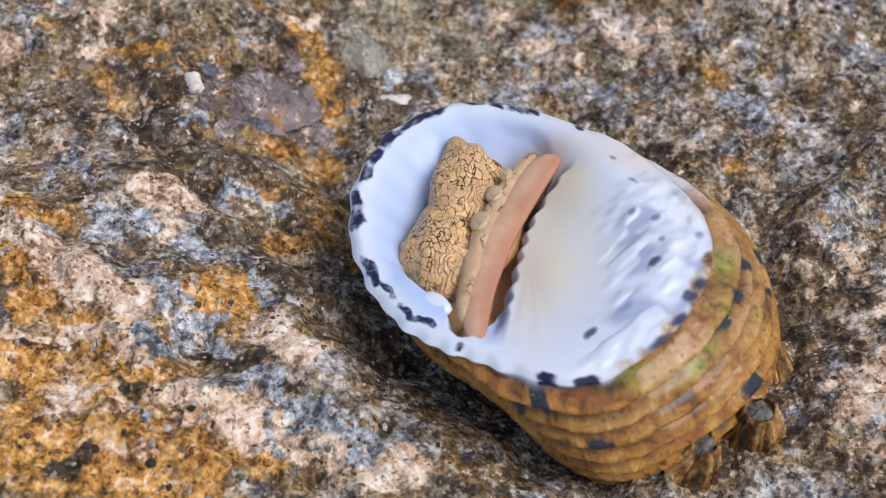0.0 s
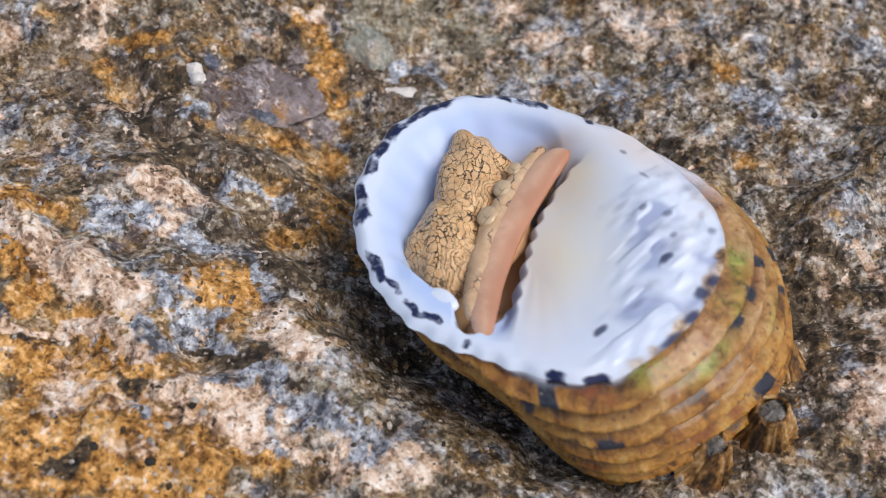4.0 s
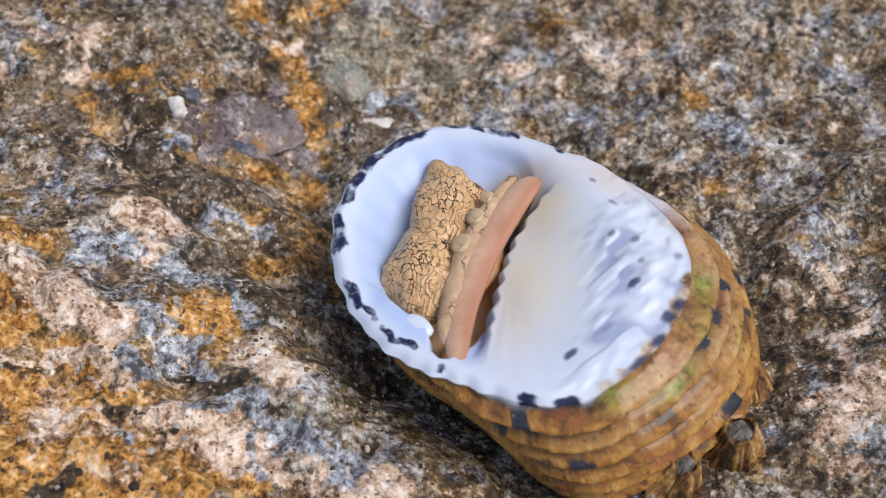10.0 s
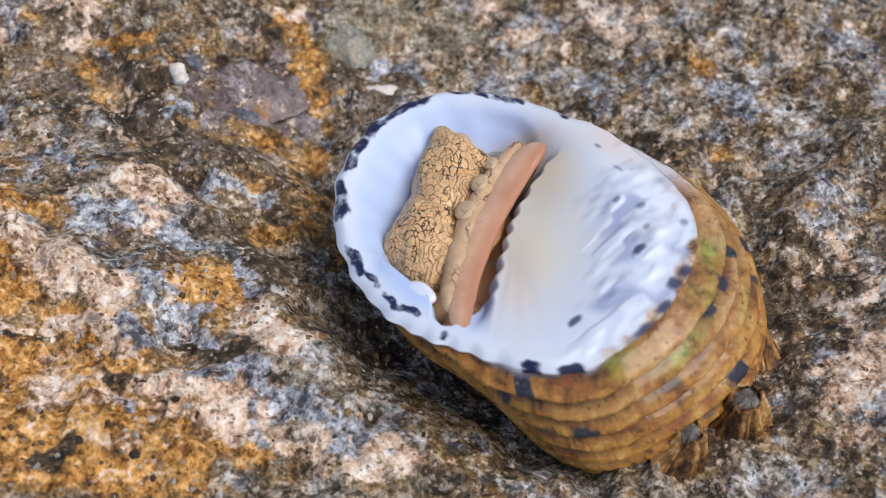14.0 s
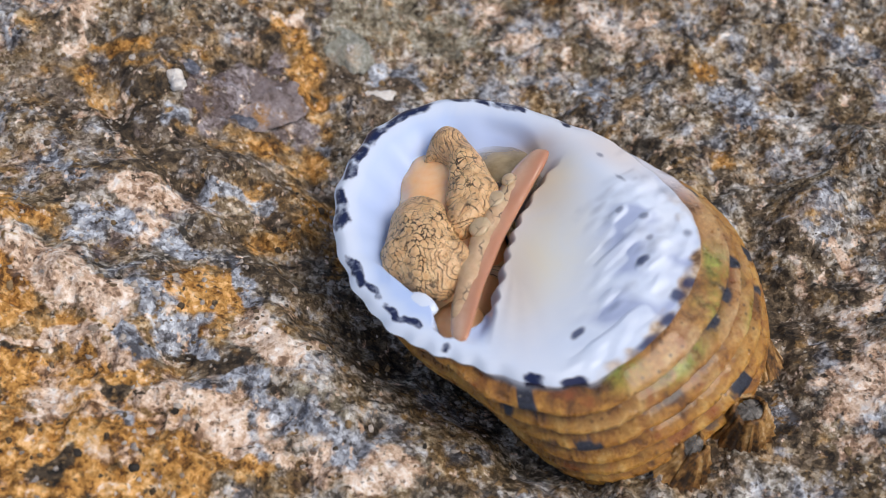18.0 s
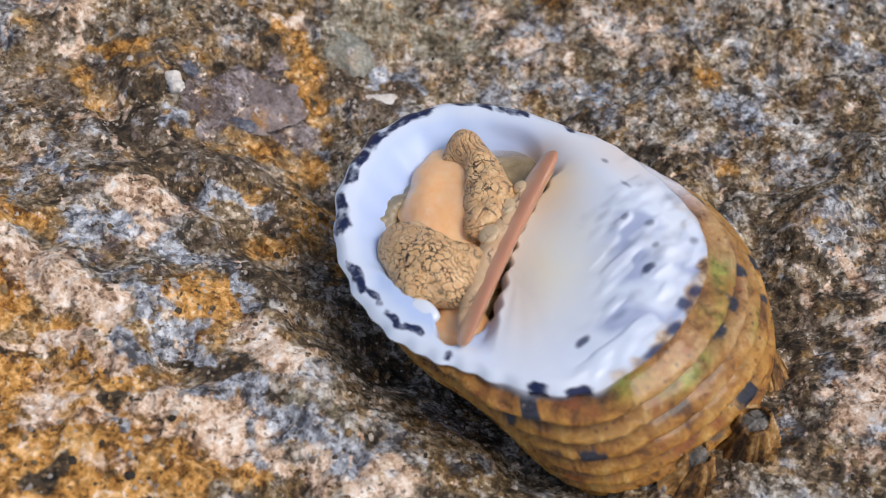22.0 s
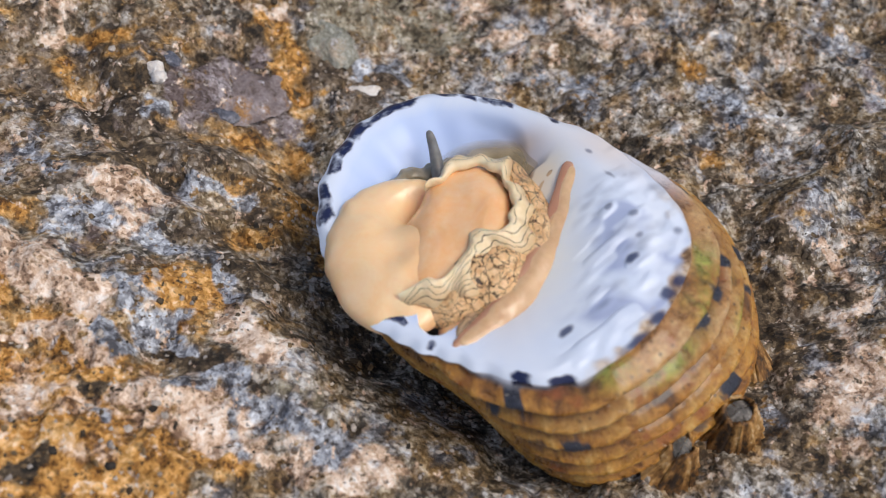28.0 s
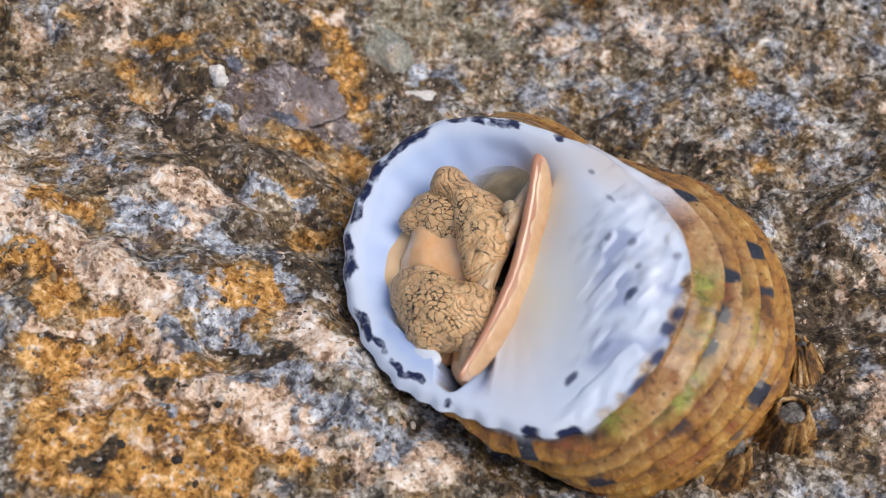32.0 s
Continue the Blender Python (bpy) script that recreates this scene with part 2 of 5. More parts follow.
def stone_material(name, low, mid, high, scale=1500.0, rust=0.0):
    n = Nodes(name)
    soft = n.noise(scale, 8, 0.78).outputs[0]
    crumbs = n.cells(scale * 2, vector=n.warped(scale * 2, 0.0004)).outputs["Color"]
    coarse = n.noise(scale / 4, 4, 0.65, 0.4).outputs[0]
    fine = n.sum("ADD", n.sum("MULTIPLY", soft, 0.55), n.sum("ADD", n.sum("MULTIPLY", crumbs, 0.05), n.sum("MULTIPLY", coarse, 0.4)))
    colour = n.ramp(fine, [(0.41, low), (0.50, mid), (0.60, high)])
    if rust:
        colour = n.mix(n.ramp(n.noise(330, 7, 0.72).outputs[0], [(0.52, 0.0), (0.60, rust)]), colour, n.ramp(fine, [(0.40, (0.07, 0.035, 0.014)), (0.60, (0.50, 0.27, 0.10))]))
        colour = n.mix(n.ramp(n.noise(800, 6, 0.7).outputs[0], [(0.58, 0.0), (0.64, 0.9)]), colour, low)
        colour = n.mix(n.ramp(n.noise(600, 6, 0.7, 0.0, n.stretched((1.2, 1.0, 0.8))).outputs[0], [(0.58, 0.0), (0.65, 0.8)]), colour, (0.72, 0.72, 0.78))
    return n.finish(colour, 0.8, n.bump(n.sum("ADD", fine, coarse), 0.8, 0.0004), Specular_IOR_Level=0.3)


def shell_outer_material():
    n = Nodes("ribbed_shell_outside")
    fine = n.noise(1500, 6, 0.7, 0.3).outputs[0]
    coarse = n.noise(300, 4, 0.6, 0.8).outputs[0]
    grit = n.noise(3600, 5, 0.75).outputs[0]
    # ridge lightens the cord crests, painting in the light they catch
    tone = n.sum("ADD", n.sum("ADD", n.sum("MULTIPLY", fine, 0.40), n.sum("MULTIPLY", coarse, 0.50)), n.sum("ADD", n.sum("MULTIPLY", n.mark("ridge"), 0.11), n.sum("MULTIPLY", n.mark("growth"), 0.07)))
    colour = n.ramp(tone, [(0.37, (0.060, 0.020, 0.004)), (0.45, (0.22, 0.085, 0.010)), (0.52, (0.52, 0.220, 0.030)), (0.60, (0.70, 0.355, 0.058)), (0.70, (0.86, 0.55, 0.18))])
    pale = n.ramp(tone, [(0.36, (0.13, 0.070, 0.038)), (0.45, (0.34, 0.205, 0.105)), (0.54, (0.55, 0.38, 0.235)), (0.66, (0.76, 0.62, 0.46))])
    colour = n.mix(n.sum("MULTIPLY", n.mark("worn"), n.ramp(coarse, [(0.40, 0.1), (0.62, 0.65)])), colour, pale)
    colour = n.mix(0.45, colour, n.ramp(grit, [(0.34, (0.30, 0.24, 0.18)), (0.52, (0.88, 0.85, 0.80)), (0.7, (1.0, 1.0, 1.0))]), "MULTIPLY")
    # brown groove pigment, darkened to paint in the shade between the cords
    colour = n.mix(n.sum("MULTIPLY", n.mark("groove_shade"), n.ramp(fine, [(0.35, 0.95), (0.62, 0.7)])), colour, (0.062, 0.024, 0.006))
    rusty = n.ramp(n.noise(420, 4, 0.65, 0.4).outputs[0], [(0.55, 0.0), (0.66, 0.7)])
    colour = n.mix(rusty, colour, (0.30, 0.075, 0.012))
    moss = n.sum("MULTIPLY", n.mark("algae"), n.ramp(n.noise(1100, 5, 0.7, 0.5).outputs[0], [(0.40, 0.15), (0.56, 0.95)]))
    colour = n.mix(moss, colour, n.ramp(fine, [(0.35, (0.12, 0.17, 0.012)), (0.65, (0.42, 0.47, 0.07))]))
    spots = n.ramp(n.sum("MULTIPLY", n.mark("spot"), n.ramp(fine, [(0.30, 0.70), (0.55, 1.0)])), [(0.15, 0.0), (0.62, 1.0)])
    colour = n.mix(spots, colour, n.ramp(grit, [(0.35, (0.008, 0.010, 0.018)), (0.65, (0.030, 0.036, 0.065))]))
    lip = n.mark("lip")
    colour = n.mix(lip, colour, (0.74, 0.76, 0.85))
    colour = n.mix(n.mark("ink"), colour, (0.012, 0.016, 0.055))
    chips = n.ramp(n.noise(2600, 3, 0.6).outputs[0], [(0.68, 0.0), (0.76, 0.6)])
    colour = n.mix(n.sum("MULTIPLY", chips, n.sum("SUBTRACT", 1.0, lip)), colour, (0.78, 0.68, 0.52))
    pits = n.ramp(n.cells(1500).outputs["Distance"], [(0.10, 1.0), (0.22, 0.0)])
    pits = n.sum("MULTIPLY", pits, n.ramp(coarse, [(0.48, 0.0), (0.56, 0.8)]))
    colour = n.mix(n.sum("MULTIPLY", pits, n.sum("SUBTRACT", 1.0, lip)), colour, (0.06, 0.025, 0.008))
    height = n.sum("MULTIPLY", n.sum("ADD", n.sum("ADD", fine, coarse), n.sum("MULTIPLY", grit, 0.5)), n.sum("SUBTRACT", 1.0, lip))
    rough = n.mix(lip, n.ramp(fine, [(0.3, 0.20), (0.7, 0.48)]), (0.22, 0.22, 0.22))
    return n.finish(colour, rough, n.bump(height, 0.8, 0.0003), Specular_IOR_Level=0.5, Coat_Weight=0.4, Coat_Roughness=0.08)


def shell_inner_material():
    n = Nodes("porcelain_shell_inside")
    cloud = n.noise(190, 4, 0.6, 0.8).outputs[0]
    colour = n.ramp(cloud, [(0.3, (0.56, 0.70, 0.96)), (0.55, (0.65, 0.76, 0.96)), (0.75, (0.74, 0.82, 0.96))])
    streak = n.noise(430, 1.5, 0.5, 0.2, n.stretched((0.6, 1.0, 1.0))).outputs[0]
    # bluish nacre of the bowl, deepened to paint in its lavender shade
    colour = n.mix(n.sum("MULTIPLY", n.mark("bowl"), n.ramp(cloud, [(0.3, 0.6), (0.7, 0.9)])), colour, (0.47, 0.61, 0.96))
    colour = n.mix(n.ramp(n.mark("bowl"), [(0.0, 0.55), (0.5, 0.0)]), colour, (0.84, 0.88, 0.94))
    colour = n.mix(n.sum("MULTIPLY", n.mark("yellow"), n.ramp(cloud, [(0.3, 0.5), (0.7, 1.0)])), colour, (0.87, 0.81, 0.62))
    # translucent amber tint, with the shadow beside the operculum painted in
    colour = n.mix(n.sum("MULTIPLY", n.mark("amber_shade"), 0.9), colour, (0.55, 0.37, 0.19))
    colour = n.mix(n.sum("MULTIPLY", n.mark("pink"), 0.7), colour, (0.82, 0.70, 0.60))
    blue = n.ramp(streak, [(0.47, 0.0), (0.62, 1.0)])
    # bluish streaks plus painted shade, strongest in the hollows between the warts
    colour = n.mix(n.sum("MULTIPLY", n.sum("MULTIPLY", n.mark("smudge_and_shade"), 0.75), blue), colour, (0.33, 0.39, 0.60))
    skin = n.ramp(n.noise(900, 4, 0.65, 0.3).outputs[0], [(0.38, (0.16, 0.085, 0.035)), (0.50, (0.46, 0.30, 0.16)), (0.62, (0.72, 0.58, 0.42))])
    colour = n.mix(n.mark("margin"), colour, skin)
    colour = n.mix(n.mark("spot"), colour, (0.03, 0.042, 0.11))
    blot = n.ramp(n.noise(1100, 4, 0.65).outputs[0], [(0.32, 0.55), (0.50, 1.0)])
    colour = n.mix(n.sum("MULTIPLY", n.mark("ink"), blot), colour, (0.010, 0.016, 0.065))
    fine = n.noise(900, 3, 0.5).outputs[0]
    return n.finish(colour, n.ramp(cloud, [(0.3, 0.34), (0.7, 0.46)]), n.bump(fine, 0.08, 0.0002), Specular_IOR_Level=0.5, Coat_Weight=0.06, Coat_Roughness=0.15)


def crackled_material(name, base, light, scale=1500.0, width=0.05, pleats=0.0):
    """Tan skin with a net of dark cracks; pleats: how strong the wavy parallel lines are."""
    n = Nodes(name)
    edge = n.cells(scale, "DISTANCE_TO_EDGE", n.stretched((1.0, 0.6, 1.0), n.warped(1600, 0.0008))).outputs["Distance"]
    gaps = n.noise(700, 3, 0.6).outputs[0]
    lines = n.ramp(n.sum("ADD", edge, n.sum("MULTIPLY", n.sum("SUBTRACT", gaps, 0.45), 0.16)), [(width * 0.4, 1.0), (width * 1.4, 0.0)])
    level = n.sum("FRACT", n.sum("MULTIPLY", n.noise(330, 2.0, 0.50, 0.1).outputs[0], 20.0), 0.0)
    contour = n.ramp(n.sum("ABSOLUTE", n.sum("SUBTRACT", level, 0.5), 0.0), [(0.06, 1.0), (0.16, 0.0)])
    broken = n.ramp(n.noise(1000, 3, 0.6).outputs[0], [(0.40, 0.0), (0.48, 1.0)])
    wavy = n.ramp(n.noise(230, 2, 0.5).outputs[0], [(0.49, 0.0), (0.56, pleats)])
    lines = n.mix(wavy, lines, n.sum("MULTIPLY", contour, broken))
    fine = n.noise(2600, 5, 0.65).outputs[0]
    colour = n.mix(n.ramp(fine, [(0.35, 0.0), (0.7, 1.0)]), base, light)
    colour = n.mix(n.ramp(n.noise(260, 3, 0.6).outputs[0], [(0.5, 0.0), (0.72, 0.35)]), colour, (0.40, 0.20, 0.09))
    colour = n.mix(n.sum("MULTIPLY", lines, 0.93), colour, (0.018, 0.010, 0.007))
    height = n.sum("SUBTRACT", n.sum("MULTIPLY", fine, 0.35), n.sum("MULTIPLY", lines, 0.9))
    return n.finish(colour, 0.42, n.bump(height, 0.6, 0.0002), Subsurface_Weight=0.12, Subsurface_Radius=(0.0012, 0.0006, 0.0003), Subsurface_Scale=0.5)


def frilled_material():
    """Cream skin with fine dark lines that run along the frill's edge; the rolled inner rim stays plain."""
    n = Nodes("frilled_skin")
    wave = n.noise(620, 2, 0.45, 0.3).outputs[0]
    level = n.sum("ADD", n.sum("MULTIPLY", n.mark("span"), 3.1), n.sum("MULTIPLY", wave, 4.2))
    gap = n.sum("ABSOLUTE", n.sum("SUBTRACT", n.sum("FRACT", level, 0.0), 0.5), 0.0)
    broken = n.ramp(n.noise(800, 3, 0.6, 0.0, n.stretched((1.0, 1.3, 0.8))).outputs[0], [(0.36, 0.0), (0.43, 1.0)])
    band = n.ramp(n.mark("span"), [(0.28, 0.0), (0.42, 1.0)])
    lines = n.sum("MULTIPLY", n.sum("MULTIPLY", n.ramp(gap, [(0.03, 1.0), (0.09, 0.0)]), broken), band)
    fine = n.noise(1800, 4, 0.6).outputs[0]
    colour = n.ramp(fine, [(0.35, (0.80, 0.62, 0.36)), (0.65, (0.88, 0.74, 0.50))])
    colour = n.mix(n.ramp(n.mark("edge"), [(0.45, 0.0), (0.95, 0.75)]), colour, (0.60, 0.40, 0.20))
    colour = n.mix(n.sum("MULTIPLY", lines, 0.95), colour, (0.018, 0.011, 0.007))
    height = n.sum("SUBTRACT", n.sum("MULTIPLY", fine, 0.4), lines)
    return n.finish(colour, 0.4, n.bump(height, 0.35, 0.00015), Specular_IOR_Level=0.5, Subsurface_Weight=0.15, Subsurface_Radius=(0.0012, 0.0006, 0.0003), Subsurface_Scale=0.5)


def film_material():
    """Thin brownish skin that also gives the cavity its shade, clear towards its edge."""
    n = Nodes("mantle_film")
    cloud = n.noise(500, 4, 0.6, 0.5).outputs[0]
    colour = n.ramp(cloud, [(0.35, (0.26, 0.19, 0.09)), (0.65, (0.52, 0.42, 0.25))])
    return n.finish(colour, 0.3, n.bump(cloud, 0.3, 0.0003), Alpha=n.ramp(n.mark("edge"), [(0.25, 0.85), (0.98, 0.0)]), Coat_Weight=0.3, Coat_Roughness=0.1)


def flesh_material(name, low, high, rough=0.32, veins=0.0, relief=0.25, warm=None):
    n = Nodes(name)
    cloud = n.noise(320, 4, 0.6, 0.6).outputs[0]
    fine = n.noise(1800, 4, 0.6).outputs[0]
    colour = n.ramp(n.sum("ADD", n.sum("MULTIPLY", cloud, 0.7), n.sum("MULTIPLY", fine, 0.3)), [(0.35, low), (0.65, high)])
    if warm:
        colour = n.mix(n.mark("warm"), colour, warm)
    if veins:
        edge = n.cells(1300, "DISTANCE_TO_EDGE", n.stretched((1.0, 0.55, 1.0), n.warped(1100, 0.0011))).outputs["Distance"]
        gaps = n.ramp(n.noise(420, 3, 0.6).outputs[0], [(0.42, 0.0), (0.55, 1.0)])
        colour = n.mix(n.sum("MULTIPLY", n.sum("MULTIPLY", n.ramp(edge, [(0.02, 1.0), (0.07, 0.0)]), gaps), veins), colour, (0.05, 0.03, 0.02))
    return n.finish(colour, rough, n.bump(n.sum("ADD", cloud, n.sum("MULTIPLY", fine, 0.4)), relief, 0.0004), Specular_IOR_Level=0.55, Coat_Weight=0.25, Coat_Roughness=0.08, Subsurface_Weight=0.2, Subsurface_Radius=(0.0016, 0.0008, 0.0004), Subsurface_Scale=0.6)


ROCK = rock_material()
GRAIN = grain_material()
OUTSIDE = shell_outer_material()
INSIDE = shell_inner_material()
CRACKLED = crackled_material("crackled_skin", (0.68, 0.39, 0.17), (0.88, 0.62, 0.34), 2500.0, 0.048, 0.6)
FRILLED = frilled_material()
OPERCULUM = flesh_material("operculum_horn", (0.62, 0.35, 0.215), (0.78, 0.51, 0.35), 0.17, 0.0, 0.05, (0.50, 0.24, 0.14))
STRAP = flesh_material("opercular_flesh", (0.46, 0.29, 0.155), (0.66, 0.47, 0.29), 0.4, 0.9)
STRAP_KNOB = flesh_material("pale_knob_skin", (0.52, 0.37, 0.21), (0.66, 0.51, 0.33), 0.35, 0.5)
STRAP_TAN = flesh_material("operculum_inner", (0.56, 0.33, 0.17), (0.74, 0.50, 0.29), 0.3)
SOLE = flesh_material("orange_sole", (0.97, 0.50, 0.21), (0.97, 0.64, 0.37), 0.18)
CREAM = flesh_material("cream_foot", (0.95, 0.60, 0.30), (0.95, 0.70, 0.43), 0.3, warm=(0.96, 0.54, 0.25))
GREY = flesh_material("grey_tentacle", (0.10, 0.10, 0.10), (0.26, 0.255, 0.24), 0.4)
FILM = film_material()
MANTLE = flesh_material("mantle_edge", (0.20, 0.17, 0.12), (0.46, 0.38, 0.25), 0.35)


# ---- the rock ----
def line_distance(x, y, points):
    """Distance in millimetres to a broken line."""
    best = np.full(np.shape(x), 1e9)
    for (ax, ay), (bx, by) in zip(points, points[1:]):
        dx, dy = bx - ax, by - ay
        f = np.clip(((x - ax) * dx + (y - ay) * dy) / (dx * dx + dy * dy), 0, 1)
        best = np.minimum(best, np.hypot(x - ax - f * dx, y - ay - f * dy))
    return best


def blob_at(x, y, cx, cy, r, ry=None):
    return np.exp(-(((x - cx) / r) ** 2 + ((y - cy) / (ry or r)) ** 2))


CREVICE = [(-9, 6), (-7.5, 0), (-5.5, -5), (-1.0, -11.0), (3.0, -15.8), (9, -23)]


RIDGE_LEFT = [(-28.6, -10.7), (-26.7, -10.5), (-22.9, -10.0), (-19.1, -11.2), (-16.7, -12.5)]
BAND_LEFT = [(-28.0, -2.9), (-25.6, -5.0), (-20.7, -6.9), (-17.0, -9.0)]
CRACK = [(-23.7, 13.0), (-20.7, 7.3), (-18.3, 2.4), (-13.7, -1.1), (-8.5, -4.9)]
PEBBLE_RING = [(-16.5, 9.3), (-13.7, 12.5), (-10.3, 13.2), (-8.2, 9.9)]
KNOB, HOLLOW, HOLLOW_LOW = (-10.0, -9.7), (-12.6, -10.2), (-15.1, -11.4)


def rock_height(x, y):
    """Height of the rock in millimetres over a place in millimetres."""
    far = np.hypot(x, y)
    near = 1 - smooth(60, 200, far)
    wx, wy = x + 1.5 * soft_noise(x / 7, y / 7, 0, 21), y + 1.5 * soft_noise(x / 7, y / 7, 0, 22)
    z = 1.4 + (0.16 * np.clip(-x, 0, 60) + 0.10 * np.clip(x - 8, 0, 40)) * near
    ledge = (-(wx + 27.3) * 0.43 - (wy + 1.7) * 0.90)
    z = z + near * 2.2 * smooth(-2.6, 3.0, ledge) - near * 0.10 * np.clip(ledge, 0, 14)
    z = z - near * 1.6 * np.exp(-(line_distance(wx, wy, CREVICE) / 3.6) ** 2)
    z = z + near * (1.6 * blob_at(wx, wy, -18.0, 1.0, 6, 5) + 1.2 * blob_at(wx, wy, -10.0, -8.0, 4.5, 3.5) - 1.7 * blob_at(wx, wy, -15.0, 4.8, 3.2, 2.4))
    z = z + near * (1.8 * blob_at(wx, wy, -19.0, 13.0, 7, 6) - 1.0 * blob_at(wx, wy, -11.5, 9.0, 4.5, 3.8) - 0.8 * blob_at(wx, wy, -6.5, 13.5, 2.5))
    ridge = line_distance(wx, wy, [(23, -3), (25.5, 4.5), (31, 1.0), (33, -6)])
    z = z + near * (1.5 * np.exp(-(ridge / 1.8) ** 2) + 1.6 * blob_at(wx, wy, 26.5, -11, 5, 4) - 1.2 * blob_at(wx, wy, 22.5, -4, 3, 4))
    z = z + near * 0.7 * np.exp(-(line_distance(wx, wy, RIDGE_LEFT) / 0.8) ** 2) * (1 + 0.4 * soft_noise(x / 2, y / 2, 0, 77))
    z = z + near * 0.9 * np.exp(-(line_distance(wx, wy, BAND_LEFT) / 1.3) ** 2) - near * 1.0 * np.exp(-(line_distance(wx, wy, CRACK) / 0.9) ** 2)
    z = z - near * 0.9 * np.exp(-(line_distance(wx, wy, PEBBLE_RING) / 0.7) ** 2)
    z = z + near * (0.8 * blob_at(wx, wy, *KNOB, 1.5) - 0.8 * blob_at(wx, wy, *HOLLOW, 2.0) - 0.7 * blob_at(wx, wy, *HOLLOW_LOW, 1.5))
    rough = 0.6 + 0.4 * smooth(-0.5, 0.6, soft_noise(x / 9, y / 9, 0, 5))
    for size, high, seed in ((8.0, 0.7, 1), (4.0, 0.55, 2), (2.0, 0.36, 3), (1.0, 0.20, 4), (0.5, 0.12, 6)):
        layer = soft_noise(wx / size, wy / size, 0, seed)
        z = z + near * high * rough * (1 - 2 * np.sqrt(layer * layer + 0.03) if seed in (2, 4) else layer * 1.2)
    chunk = soft_noise(wx / 5.5 + 0.5 * soft_noise(x / 2.2, y / 2.2, 0, 71), wy / 4.2, 0, 70)
    z = z + near * 0.5 * (smooth(-0.30, 0.30, chunk) - 0.5) * rough
    bed = -3.4 + 0.075 * ((x - 6.3) ** 2 + (y + 7.4) ** 2)
    z = np.where(bed < z + 6, -np.logaddexp(-z / 0.6, -bed / 0.6) * 0.6, z)
    z = z + (1 - near) * far * 0.06 * (soft_noise(x / (far * 0.7 + 1), y / (far * 0.7 + 1), 0, 9) - 0.3)
    return z


def stretched_axis(low, high, count, reach, steps):
    inner = np.linspace(low, high, count)
    step = inner[1] - inner[0]
    grow = np.geomspace(step * 3, reach, steps)
    return np.concatenate([low - grow[::-1], inner, high + grow])


xs = stretched_axis(-36, 40, 720, 60000, 30)
ys = stretched_axis(-27, 35, 590, 60000, 30)
gx, gy = np.meshgrid(xs, ys)
gz = rock_height(gx, gy)


def stain_and_shading(streaks):
    """How strongly stains and painted shading cover each place: streaks of two ends, a half width in millimetres and a
    strength, with ragged edges.
    """
    total = np.zeros_like(gx)
    for ax, ay, bx, by, half, much in streaks:
        near = (gx > min(ax, bx) - half * 3 - 2) & (gx < max(ax, bx) + half * 3 + 2) & (gy > min(ay, by) - half * 3 - 2) & (gy < max(ay, by) + half * 3 + 2)
        d = line_distance(RAGGED_X[near], RAGGED_Y[near], [(ax, ay), (bx + 0.01, by)]) / half
        total[near] = np.maximum(total[near], much * np.exp(-(d ** 3) * 0.8))
    return total


